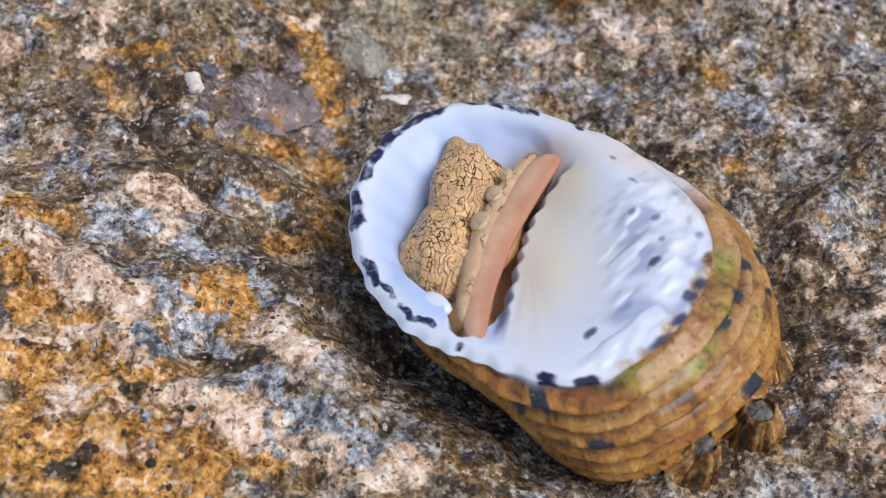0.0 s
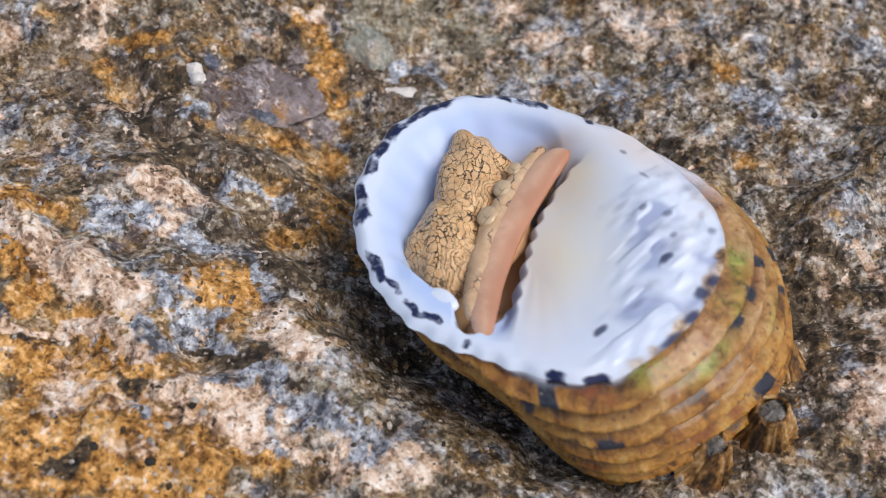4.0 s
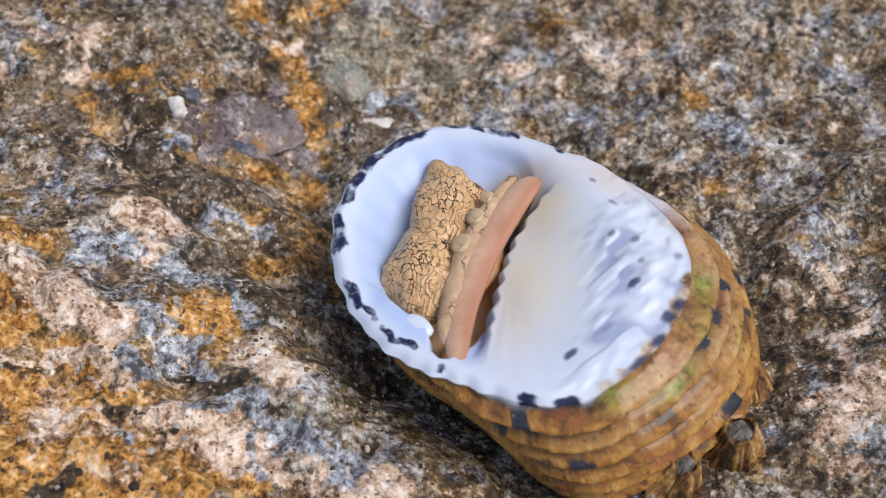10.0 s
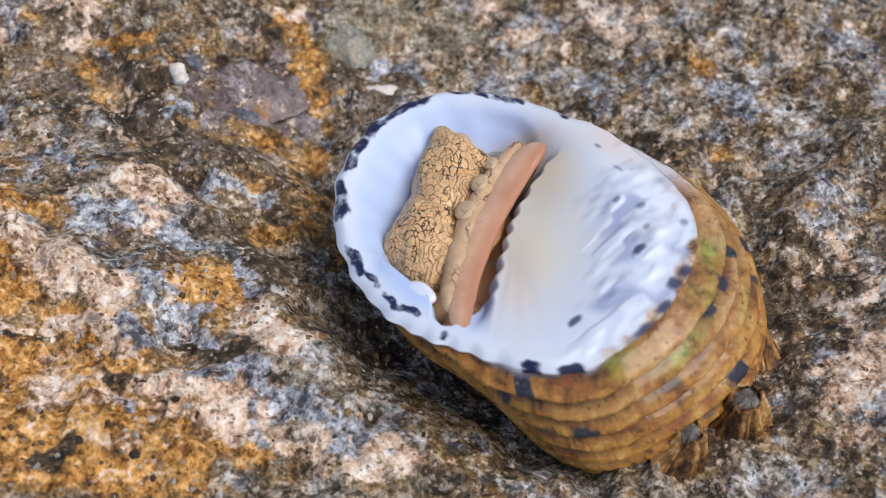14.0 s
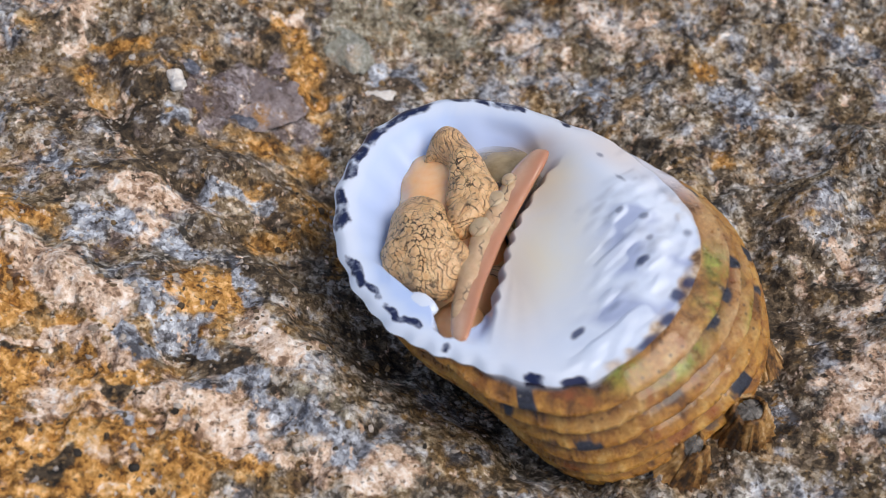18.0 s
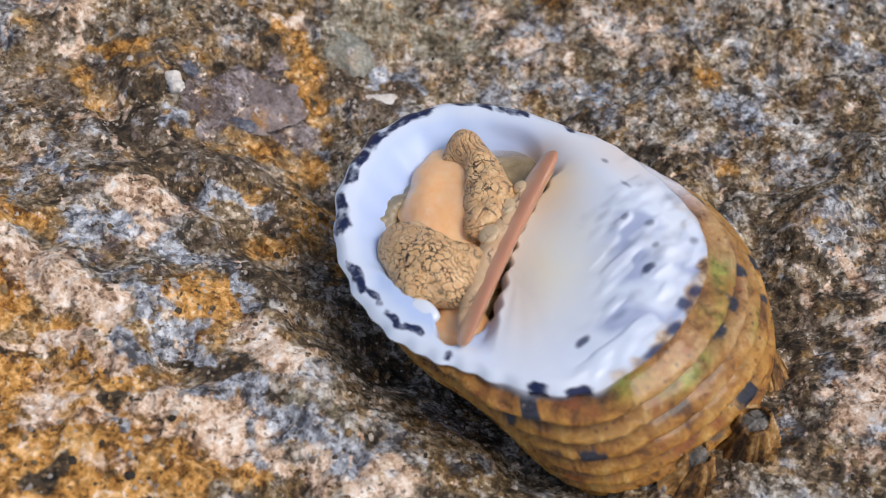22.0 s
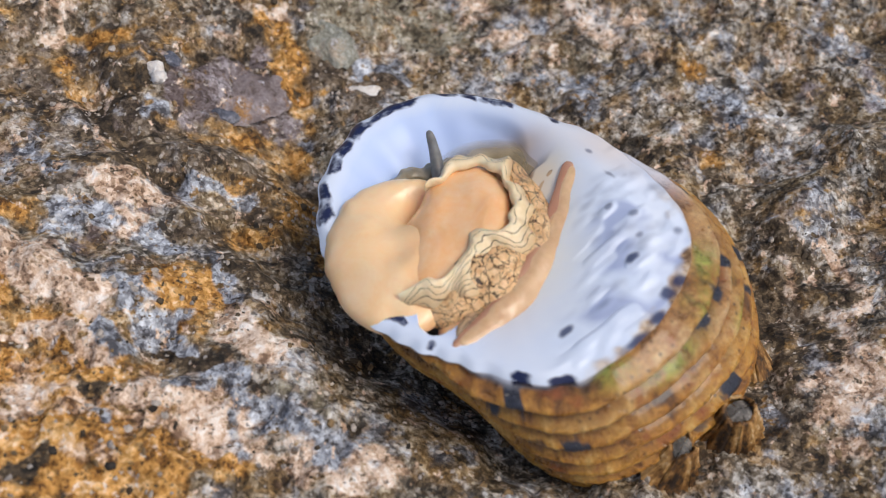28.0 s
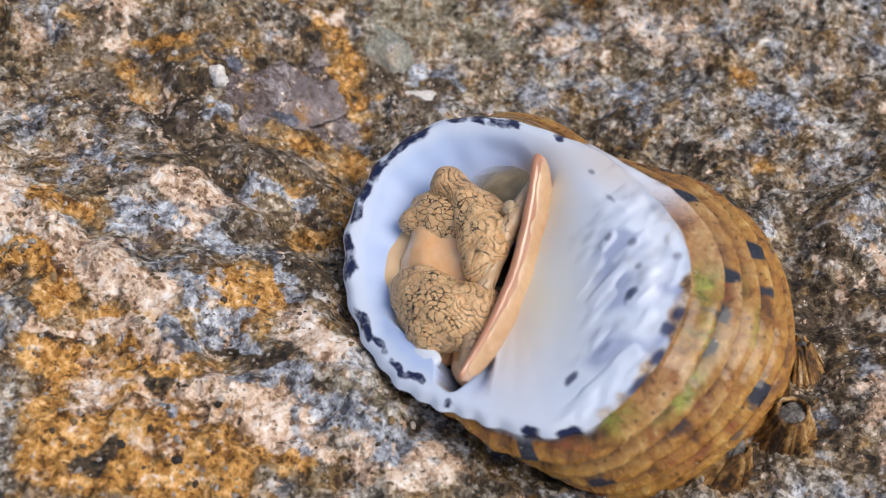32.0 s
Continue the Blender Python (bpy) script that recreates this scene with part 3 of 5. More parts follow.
RAGGED_X = gx + 0.9 * soft_noise(gx / 2.2, gy / 2.2, 0, 31) + 0.45 * soft_noise(gx / 0.8, gy / 0.8, 0, 33)
RAGGED_Y = gy + 0.9 * soft_noise(gx / 2.2, gy / 2.2, 0, 32) + 0.45 * soft_noise(gx / 0.8, gy / 0.8, 0, 34)
rock_marks = {
    # brown patches; those right of the shell paint in the shadow there
    "brown": stain_and_shading([(-24.0, 10.0, -18.0, 8.0, 3.2, 0.48), (-19.0, 4.0, -9.5, 3.0, 3.6, 0.50), (-19.0, 12.0, -12.0, 12.0, 3.0, 0.45), (-16.0, 17.5, -9.0, 17.0, 2.6, 0.34), (-15.0, -2.0, -9.0, -4.0, 2.4, 0.40), (-25.0, 4.0, -21.0, 2.0, 2.4, 0.36), (19.5, -3.0, 22.0, -7.5, 1.8, 0.5), (19.5, -9.0, 21.0, -9.5, 1.6, 0.5), (18.5, -14.0, 20.0, -16.0, 1.6, 0.45), (-9.0, 12.0, -3.0, 11.5, 2.2, 0.45), (-8.5, 18.5, -1.0, 18.0, 2.0, 0.36)]),
    "rust": stain_and_shading([
        (-23.9, -13.6, -18.4, -14.2, 2.60, 0.90), (-23.3, -16.9, -15.6, -16.1, 2.60, 0.90), (-22.7, -19.5, -14.7, -19.4, 2.52, 0.95), (-13.2, -18.6, -11.0, -18.9, 1.47, 0.60), (-15.0, -7.4, -13.3, -8.4, 1.43, 1.10),
        (-12.7, -9.6, -12.5, -10.0, 0.76, 0.70), (-25.7, -7.0, -24.8, -9.3, 1.26, 0.80), (-21.7, 12.1, -19.1, 12.3, 0.92, 0.62), (-20.0, 10.4, -17.7, 9.4, 0.67, 0.47), (-13.2, 19.4, -7.2, 20.7, 1.51, 0.62),
        (-13.8, 16.8, -8.7, 17.0, 1.09, 0.39), (-9.8, 15.3, -7.8, 8.4, 1.09, 0.70), (-11.7, 5.7, -7.9, 5.5, 1.09, 0.58), (-12.7, 1.5, -7.8, 2.1, 1.18, 0.51),
    ]) + stain_and_shading([
        (-16.5, 5.7, -13.8, 5.3, 1.01, 0.39), (-25.2, -3.9, -23.1, -3.3, 1.18, 0.51), (-27.5, 13.3, -27.0, 12.9, 0.76, 0.55), (-25.4, 10.3, -21.5, 8.2, 1.09, 0.39), (-10.4, -2.2, -7.3, 0.3, 1.43, 0.55),
        (-6.0, -1.1, -6.3, -5.0, 0.55, 0.70), (18.1, 4.6, 18.4, 4.3, 1.01, 0.50), (16.5, 13.0, 20.7, 11.1, 1.01, 0.35), (-16.4, 11.8, -9.8, 15.0, 0.59, 0.43), (-25.6, 2.3, -23.2, 5.2, 0.84, 0.31),
        (-7.9, -1.1, -7.3, -5.9, 1.01, 0.35), (7.0, 21.3, 11.8, 19.6, 1.09, 0.35), (24.3, -14.8, 24.9, -15.5, 0.76, 0.50), (23.1, -0.6, 22.3, -1.4, 0.84, 0.35),
    ]) + stain_and_shading([
        (-3.1, 20.9, -2.7, 19.6, 0.84, 0.23), (-26.8, -2.0, -25.6, -3.6, 0.9, 0.75), (-29.0, -7.5, -25.5, -7.2, 1.0, 0.7), (-24.5, -9.4, -17.5, -11.0, 1.2, 0.45),
    ]),
    # pale rock; on the left ledge also light painted on slope and crest
    "pale": stain_and_shading([
        (-23.9, -6.7, -18.5, -9.8, 1.34, 0.85), (-26.0, -4.3, -24.8, -5.7, 1.01, 0.90), (-24.9, -11.2, -21.8, -10.5, 0.38, 1.00), (-21.8, -10.5, -18.9, -12.2, 0.50, 1.00), (-18.9, -12.2, -17.3, -13.3, 0.38, 0.80),
        (-21.9, -15.1, -18.6, -15.5, 1.60, 0.62), (-23.7, -12.6, -20.1, -13.3, 1.01, 0.40), (-17.8, -18.4, -16.1, -17.4, 1.01, 0.35), (-14.7, -15.7, -11.5, -16.5, 1.51, 0.75), (-10.5, -10.3, -8.8, -12.2, 1.18, 1.00),
        (-8.7, -12.2, -7.4, -11.5, 0.67, 0.80), (-9.6, -17.0, -6.7, -17.8, 1.43, 0.65), (-6.3, -18.6, -1.5, -19.2, 1.01, 0.60), (-22.9, 6.1, -20.3, 7.2, 0.55, 0.80),
    ]) + stain_and_shading([
        (-18.5, -0.8, -16.0, -0.7, 1.09, 0.90), (-17.4, -3.1, -16.5, -3.1, 0.84, 0.60), (-29.1, 16.1, -23.4, 14.3, 1.43, 0.50), (-29.3, 11.4, -26.8, 9.1, 1.26, 0.40), (-23.8, 12.4, -23.2, 11.9, 0.55, 0.70),
        (-19.9, 4.9, -20.6, 2.4, 0.59, 0.50), (2.3, 19.2, 4.0, 19.7, 1.09, 0.50), (5.1, 16.0, 6.1, 15.5, 0.76, 0.50), (14.2, 18.1, 15.0, 18.3, 1.01, 0.50), (18.0, 18.7, 18.3, 18.1, 0.84, 0.40),
        (21.4, 18.5, 23.1, 18.7, 1.01, 0.40), (24.2, 14.2, 25.0, 14.1, 1.01, 0.40), (24.8, -2.5, 26.3, -4.7, 0.46, 0.90), (26.3, -4.7, 26.8, -8.5, 0.50, 0.70),
    ]) + stain_and_shading([
        (24.1, -14.4, 26.6, -12.8, 1.51, 0.85), (22.2, -13.5, 23.0, -12.7, 0.84, 0.60), (23.1, -17.0, 24.1, -16.7, 1.09, 0.60), (16.0, 6.6, 16.4, 6.9, 0.67, 0.40), (-14.4, 14.0, -12.5, 14.2, 0.38, 0.70),
        (-10.5, 15.9, -9.5, 16.6, 0.50, 0.50), (-15.6, 2.1, -15.2, 2.2, 0.42, 0.50), (22.2, -2.9, 22.7, -5.7, 0.50, 0.40), (-27.3, 1.8, -26.3, 0.6, 0.76, 0.40), (-11.8, -17.8, -10.9, -16.8, 0.67, 0.50),
        (3.0, 17.0, 9.0, 14.5, 1.5, 0.36), (10.0, 18.0, 15.0, 15.5, 1.5, 0.36), (24.8, -9.5, 25.6, -13.5, 1.6, 0.6), (-30.5, -0.5, -29.0, -5.0, 1.7, 0.85), (-28.6, -1.0, -27.2, -4.5, 1.0, 0.65),
    ]),
    "slate": stain_and_shading([
        (-27.7, 15.8, -26.2, 15.5, 0.55, 0.90), (-5.2, 12.8, -1.2, 12.4, 0.46, 1.10), (-21.6, -3.3, -21.0, -1.9, 0.76, 0.80), (-19.7, -2.5, -18.5, -2.8, 0.63, 0.90), (-17.5, -8.2, -16.0, -8.8, 0.92, 0.90),
        (-15.7, -9.8, -13.9, -11.3, 1.09, 0.90), (-18.0, -11.4, -16.5, -12.3, 0.84, 0.85), (-11.5, -13.9, -10.0, -14.2, 0.76, 1.00), (-13.5, -14.7, -11.9, -14.7, 0.42, 0.80), (-16.7, -16.3, -16.4, -16.6, 0.59, 0.60),
        (-16.3, -3.8, -15.1, -4.9, 0.71, 0.85), (-12.7, -4.7, -11.5, -8.7, 0.67, 0.75), (-10.9, -15.4, -5.4, -16.6, 0.63, 0.60), (-2.8, -16.9, -2.2, -17.4, 0.92, 0.60),
    ]) + stain_and_shading([
        (-10.9, -16.8, -10.2, -17.9, 0.59, 0.60), (-14.6, 0.9, -11.6, 0.8, 0.67, 0.75), (-17.5, 5.6, -16.2, 6.6, 0.59, 0.75), (-24.7, 1.7, -21.8, 0.7, 1.01, 0.50), (10.4, 9.7, 11.6, 9.1, 1.09, 0.60),
        (19.1, 9.4, 20.5, 7.7, 0.92, 0.50), (7.9, 18.2, 8.7, 17.9, 0.76, 0.40), (22.6, 8.1, 23.4, 7.8, 0.84, 0.40), (27.1, 0.6, 27.8, -0.1, 1.01, 0.40), (19.7, -15.2, 20.2, -14.8, 0.76, 0.90),
        (24.6, 3.1, 25.3, 3.4, 1.01, 0.40), (-8.0, 6.5, -7.2, 7.0, 0.59, 0.40), (2.4, -16.0, 3.1, -17.1, 0.59, 0.40), (-19.8, -7.3, -19.5, -5.7, 0.59, 0.40),
    ]) + stain_and_shading([
        (6.0, 13.8, 12.5, 11.8, 1.2, 0.45), (-22.0, -11.6, -20.6, -12.0, 0.42, 0.30), (-5.4, -18.0, -4.1, -16.6, 0.84, 0.50), (21.6, 9.2, 22.3, 10.9, 0.76, 0.35),
    ]),
    "mauve": stain_and_shading([
        (-14.7, 8.6, -9.6, 8.5, 2.31, 1.00), (-13.0, 11.0, -9.3, 12.5, 1.09, 0.80), (-19.6, -4.3, -16.8, -2.6, 1.43, 0.60), (-19.1, 4.2, -16.1, 3.5, 1.01, 0.40), (26.5, 10.5, 28.8, 11.1, 1.26, 0.35),
        (30.1, 10.0, 29.4, 3.8, 1.26, 0.40),
    ]),
    "olive": stain_and_shading([
        (-5.5, 18.4, 1.5, 16.9, 2.31, 0.90), (-7.3, 16.1, -6.6, 14.5, 1.01, 0.90), (2.4, 22.1, 5.7, 20.0, 1.68, 0.50), (3.9, 15.1, 7.5, 13.2, 1.09, 0.50), (9.5, 14.3, 13.3, 12.2, 1.09, 0.40),
        (-20.3, 16.8, -16.9, 14.0, 1.43, 0.50), (-7.9, 4.6, -6.4, 5.4, 0.76, 0.50), (-8.1, -13.7, -4.8, -16.1, 0.84, 0.45), (-4.1, -16.6, -0.2, -18.6, 0.84, 0.40),
    ]),
    # dark patches, many painting shade into the crevice, cracks, hollows and beside the shell
    "dark": stain_and_shading([
        (-21.3, 15.7, -16.8, 13.2, 1.43, 0.35), (-15.1, 14.4, -10.6, 14.2, 0.92, 0.30), (-19.5, 4.1, -12.8, 2.8, 1.60, 0.28), (-14.1, 1.6, -7.7, 0.7, 1.43, 0.28), (-26.2, 6.0, -21.1, 5.4, 1.09, 0.35),
        (-24.9, 14.1, -21.9, 13.2, 0.92, 0.30), (-16.3, 10.5, -10.6, 14.0, 0.42, 0.60), (-19.8, 6.6, -16.6, 9.6, 0.38, 1.00), (-20.9, 6.6, -18.2, 1.3, 0.59, 0.75), (-18.2, 1.3, -15.2, 1.3, 0.63, 0.90),
        (-22.2, 15.8, -20.4, 14.6, 0.55, 0.60), (-17.6, 10.2, -16.8, 9.9, 0.42, 1.00), (-22.1, 0.9, -19.4, 1.4, 0.67, 0.60), (-23.3, -1.4, -22.0, -0.9, 0.42, 0.60),
    ]) + stain_and_shading([
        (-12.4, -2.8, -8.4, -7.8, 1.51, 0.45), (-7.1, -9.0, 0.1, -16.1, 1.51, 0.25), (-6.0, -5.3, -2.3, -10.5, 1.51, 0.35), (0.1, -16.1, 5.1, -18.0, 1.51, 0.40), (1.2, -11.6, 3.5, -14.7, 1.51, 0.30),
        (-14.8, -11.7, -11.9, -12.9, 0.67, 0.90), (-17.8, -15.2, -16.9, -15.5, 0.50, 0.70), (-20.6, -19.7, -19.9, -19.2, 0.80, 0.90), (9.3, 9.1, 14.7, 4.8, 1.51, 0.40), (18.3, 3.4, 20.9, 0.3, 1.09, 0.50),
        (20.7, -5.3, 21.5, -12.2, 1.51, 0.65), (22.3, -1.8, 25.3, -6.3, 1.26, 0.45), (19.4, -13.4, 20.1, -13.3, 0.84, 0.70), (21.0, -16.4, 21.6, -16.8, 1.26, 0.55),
    ]) + stain_and_shading([
        (23.7, -9.6, 24.2, -10.3, 0.92, 0.45), (-22.1, 4.1, -21.3, 3.5, 0.50, 0.50), (-20.2, 8.0, -19.5, 8.2, 0.38, 0.60), (-10.4, 10.9, -8.7, 11.0, 0.38, 0.40), (-17.4, 2.4, -16.0, 2.8, 0.50, 0.50),
        (-4.5, -8.8, -3.0, -10.2, 1.26, 0.50), (-12.5, 8.6, -12.2, 7.7, 0.25, 0.30), (-28.7, 8.7, -26.7, 4.8, 0.59, 0.35), (-19.5, -13.6, -16.3, -15.3, 0.38, 0.50), (-24.2, -11.7, -22.0, -11.2, 0.29, 0.50),
        (-22.1, -10.3, -21.9, -10.4, 0.21, 0.60), (10.0, 16.0, 12.1, 16.6, 0.92, 0.30), (19.1, 18.4, 20.1, 16.0, 0.92, 0.35),
    ]),
}
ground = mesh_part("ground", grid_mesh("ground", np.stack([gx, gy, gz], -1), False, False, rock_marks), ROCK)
tagged(ground, "rough weathered seashore rock with rusty and pale speckled patches", "rock", kind="structure")


def rock_at(x, y):
    return float(rock_height(np.array([float(x)]), np.array([float(y)]))[0])


# loose-looking mineral grains set in the rock face
def grains():
    rng = np.random.default_rng(5)
    shape = bmesh.new()
    bmesh.ops.create_icosphere(shape, subdivisions=1, radius=1.0)
    base = np.array([v.co[:] for v in shape.verts])
    tri = np.array([[v.index for v in f.verts] for f in shape.faces])
    shape.free()
    count = 4200
    px, py = rng.uniform(-36, 40, count), rng.uniform(-25, 34, count)
    keep = soft_noise(px / 3, py / 3, 0, 44) + rng.uniform(-0.5, 0.5, count) > -0.1
    px, py = px[keep], py[keep]
    pz = rock_height(px, py)
    size = 0.10 + 0.20 * rng.random(len(px)) ** 2.2
    verts, faces = [], []
    for k in range(len(px)):
        squeeze = rng.uniform(0.6, 1.25, (len(base), 1)) * rng.uniform(0.6, 1.3, 3)
        verts.append(base * squeeze * size[k] + (px[k], py[k], pz[k]))
        faces.append(tri + k * len(base))
    mesh = bpy.data.meshes.new("rock_grains")
    mesh.from_pydata((np.concatenate(verts) * MM).tolist(), [], np.concatenate(faces).tolist())
    tagged(mesh_part("rock_grains", mesh, GRAIN), "small angular mineral grains standing out of the rock", "grains", kind="stuff")


grains()


# ---- the snail ----
def rim_radius(th):
    """The aperture's outline in the plane of its lip."""
    c, s = np.cos, np.sin
    return (10.226 - 0.443 * c(th) + 0.965 * s(th) - 0.146 * c(2 * th) - 1.638 * s(2 * th) + 0.315 * c(3 * th) - 0.031 * s(3 * th)
            - 0.053 * c(4 * th) + 0.212 * s(4 * th) + 0.075 * c(5 * th) - 0.089 * s(5 * th) + 0.051 * c(6 * th) - 0.079 * s(6 * th))


def lip_span(th):
    """1 along the free outer lip, 0 where the deck runs over into the outside."""
    return smooth(radians(58), radians(68), angle_gap(th, radians(-3)))


def lip_drop(th):
    """How high the outer edge of the lip stands."""
    return -0.40 * lip_span(th) + 0.25 * lip_wave(th)


def lip_wave(th):
    """Scallops where the ribs end at the lip."""
    lipped = smooth(-0.2, 0.5, -np.cos(th - 0.25)) * 0.7 + 0.3
    return 0.7 * lipped * (0.11 * np.sin(th * 31 + 1.3 * np.sin(th * 3)) + 0.07 * np.sin(th * 17 + 1.0))


def angle_gap(a, b):
    return np.abs((a - b + np.pi) % (2 * np.pi) - np.pi)


# dark marks on the lip: angle, half width in degrees, inner and outer distance from the edge in millimetres
LIP_MARKS = [
    (86.3, 2.7, 0.10, 0.70), (92.0, 2.7, 0.15, 0.80), (97.5, 2.3, 0.00, 0.75), (103.4, 2.7, -0.10, 0.50), (116.5, 3.9, 0.05, 0.85), (123.0, 3.6, 0.40, 0.90), (130.5, 3.6, 0.10, 0.95),
    (138.0, 3.3, 0.05, 0.85), (144.6, 2.8, 0.30, 1.00), (154.0, 2.7, 0.20, 0.85), (161.4, 4.6, 0.20, 1.00), (-177.0, 4.8, 0.32, 0.78), (-171, 4.0, 0.50, 0.85), (-165.0, 5.0, 0.70, 1.00),
    (-149, 5.0, 0.62, 0.90), (-141.5, 5.2, 0.90, 1.15), (-121.4, 1.5, 0.30, 0.60), (-87, 2.8, 0.12, 0.36), (-75.5, 3.8, -0.10, 0.20), (68.2, 2.2, -0.05, 0.40)]


def lip_ink(th, inward):
    total = np.zeros(np.broadcast(th, inward).shape)
    jag = 0.34 * soft_noise(th * 18, inward * 2.2, 0, 12) + 0.18 * soft_noise(th * 40, inward * 4.5, 0, 13)
    for degrees, half, low, high in LIP_MARKS:
        apart = angle_gap(th, radians(degrees)) / radians(half)
        deep = (inward - (low + high) / 2) / ((high - low) / 2 + 0.10)
        total = np.maximum(total, 1 - smooth(0.80, 1.20, (apart ** 2.6 + np.abs(deep) ** 2.6) ** (1 / 2.6) + jag))
    return total


SNAIL_POSE = (0.00439, -0.00761, 0.0105, -4.02, -10.38, 1.37)
snail = new("sea_snail")
snail.matrix_basis = pose(*SNAIL_POSE)
tagged(snail, "living sea snail lying upside down, foot reaching out of its shell", "snail")


# dark spots on the cords: degrees round the mouth, distance from its edge, half length and half width in millimetres, strength
SHELL_SPOTS = [
    (269, 0.95, 0.55, 0.95, 1.0), (260, 1.6, 0.45, 0.9, 0.7), (281, 4.1, 0.75, 0.42, 0.8), (304, 4.75, 0.8, 0.45, 1.0), (307, 3.6, 0.8, 0.32, 0.45), (290, 2.6, 1.0, 0.22, 0.4),
    (327, 7.2, 0.8, 0.5, 0.8), (339, 1.5, 0.65, 0.72, 0.95), (330, 1.8, 0.85, 0.3, 0.8), (294, 7.9, 1.1, 0.25, 0.7), (271, 4.0, 0.5, 0.25, 0.5), (351, 1.95, 0.4, 0.4, 0.8)]
SHELL_SPOTS += [(4, 5.4, 0.5, 0.75, 0.85), (352, 4.9, 0.5, 0.7, 0.85), (21, 2.0, 0.7, 0.4, 0.8), (26, 6.8, 0.6, 0.5, 0.7), (38, 4.0, 0.7, 0.4, 0.6), (12, 8.2, 0.6, 0.5, 0.6), (316, 8.6, 0.7, 0.3, 0.5)]
ALGAE_STREAKS = [(299, 0.2, 0.9, 0.35), (307, 1.3, 1.2, 0.28), (316, 2.0, 1.6, 0.26), (325, 3.1, 1.3, 0.26), (333, 1.1, 1.0, 0.6), (341, 4.3, 0.9, 0.4), (321, 4.5, 0.9, 0.22), (288, 2.9, 0.6, 0.2), (350, 3.0, 0.8, 0.4), (345, 0.5, 0.9, 0.3)]


def outer_shell():
    """The outside of the last whorl: a bulging cup under the mouth's edge, with rounded cords that run along it."""
    turns, levels = 640, 230
    th = np.linspace(0, 2 * np.pi, turns, endpoint=False)[None, :]
    s = np.linspace(0, 1, levels)[:, None] ** 1.15
    a = s * np.pi / 2
    c, n = np.cos, np.sin
    bulge = (0.014 + 0.355 * c(th) + 0.039 * n(th) - 0.065 * c(2 * th) + 0.041 * n(2 * th) - 0.059 * n(3 * th) + 0.101 * c(4 * th) + 0.07 * n(4 * th)
             - 0.065 * c(5 * th) + 0.027 * n(5 * th) - 0.032 * c(6 * th) - 0.021 * n(6 * th))
    r = (rim_radius(th) + lip_wave(th) * (1 - smooth(0.0, 0.16, s))) * np.cos(a) ** 0.488 * (1 + bulge * np.sin(2 * a))

    def placed(lift):
        rr = r + lift
        return np.stack([rr * np.cos(th) + 1.954 * np.sin(a), rr * np.sin(th) + 0.267 * np.sin(a), -14.743 * np.sin(a) + lip_drop(th) * (1 - smooth(0, 0.12, s)) - lift * 0.3], -1)

    plain = placed(0 * s)
    arc = np.concatenate([np.zeros((1, turns)), np.cumsum(np.linalg.norm(np.diff(plain, axis=0), axis=-1), 0)])
    wobble = soft_noise(np.cos(th) * 5, np.sin(th) * 5, arc / 2.5, 17)
    cords = arc / 1.57 * (1 - 0.05 * np.cos(th + 0.9)) + 0.07 * wobble
    phase = cords % 1.0
    crown = 1 - np.abs(2 * phase - 1) ** 2.2
    fade = smooth(0.1, 0.8, arc) * (1 - smooth(0.85, 1.0, s))
    around = th * r
    growth = soft_noise(around / 0.22, arc / 0.9, 0, 19) * 0.5 + soft_noise(around / 0.6 + 0.5 * wobble, arc / 1.4, 0, 29) * 0.5
    lift = (1.55 * crown - 0.50 + 0.05 * growth + 0.04 * soft_noise(around / 1.3, arc / 0.9, 0, 18)) * fade
    lift = lift * (1 - 0.85 * np.exp(-(angle_gap(th, radians(45)) / 0.45) ** 2) * (1 - smooth(1.5, 5.0, arc)))
    lift = lift * (1 - 0.95 * smooth(radians(28), radians(60), angle_gap(th, radians(-72))) * lip_span(th) * (1 - smooth(2.0, 5.0, arc)))
    jag = 0.30 * soft_noise(around / 0.5, arc / 0.4, 0, 8) + 0.18 * soft_noise(around / 0.2, arc / 0.2, 0, 9)

    def laid(degrees, down, long, wide):
        side = (th - radians(degrees) + np.pi) % (2 * np.pi) - np.pi
        return np.hypot(side * r / long, (arc - down) / wide)

    spot = np.zeros_like(arc)
    for degrees, down, long, wide, much in SHELL_SPOTS:
        spot = np.maximum(spot, much * (1 - smooth(0.65, 1.25, laid(degrees, down, long, wide) + jag)))
    algae = np.zeros_like(arc)
    for degrees, down, long, wide in ALGAE_STREAKS:
        algae = np.maximum(algae, np.exp(-laid(degrees, down, long * 1.15, wide * 1.1) ** 2))
    lipped = lip_span(th)
    lip = (1 - smooth(0.10, 0.30, arc - 0.12 * soft_noise(np.cos(th) * 12, np.sin(th) * 12, 0, 4))) * lipped
    callus = np.exp(-(angle_gap(th, radians(40)) / radians(26)) ** 4) * (1 - smooth(0.7, 1.5, arc + 0.35 * soft_noise(around / 0.7, arc / 0.5, 0, 41)))
    lip = np.maximum(lip, callus)
    worn = np.exp(-((angle_gap(th, radians(-22)) / 0.75) ** 2)) * np.exp(-((arc - 1.6) / 2.4) ** 2)
    # brown of the grooves with broad painted-in shade between the cords
    groove_shade = np.abs(2 * phase - 1) ** 1.15 * (0.9 + 0.4 * soft_noise(around / 1.2, arc, 0, 88)) * fade
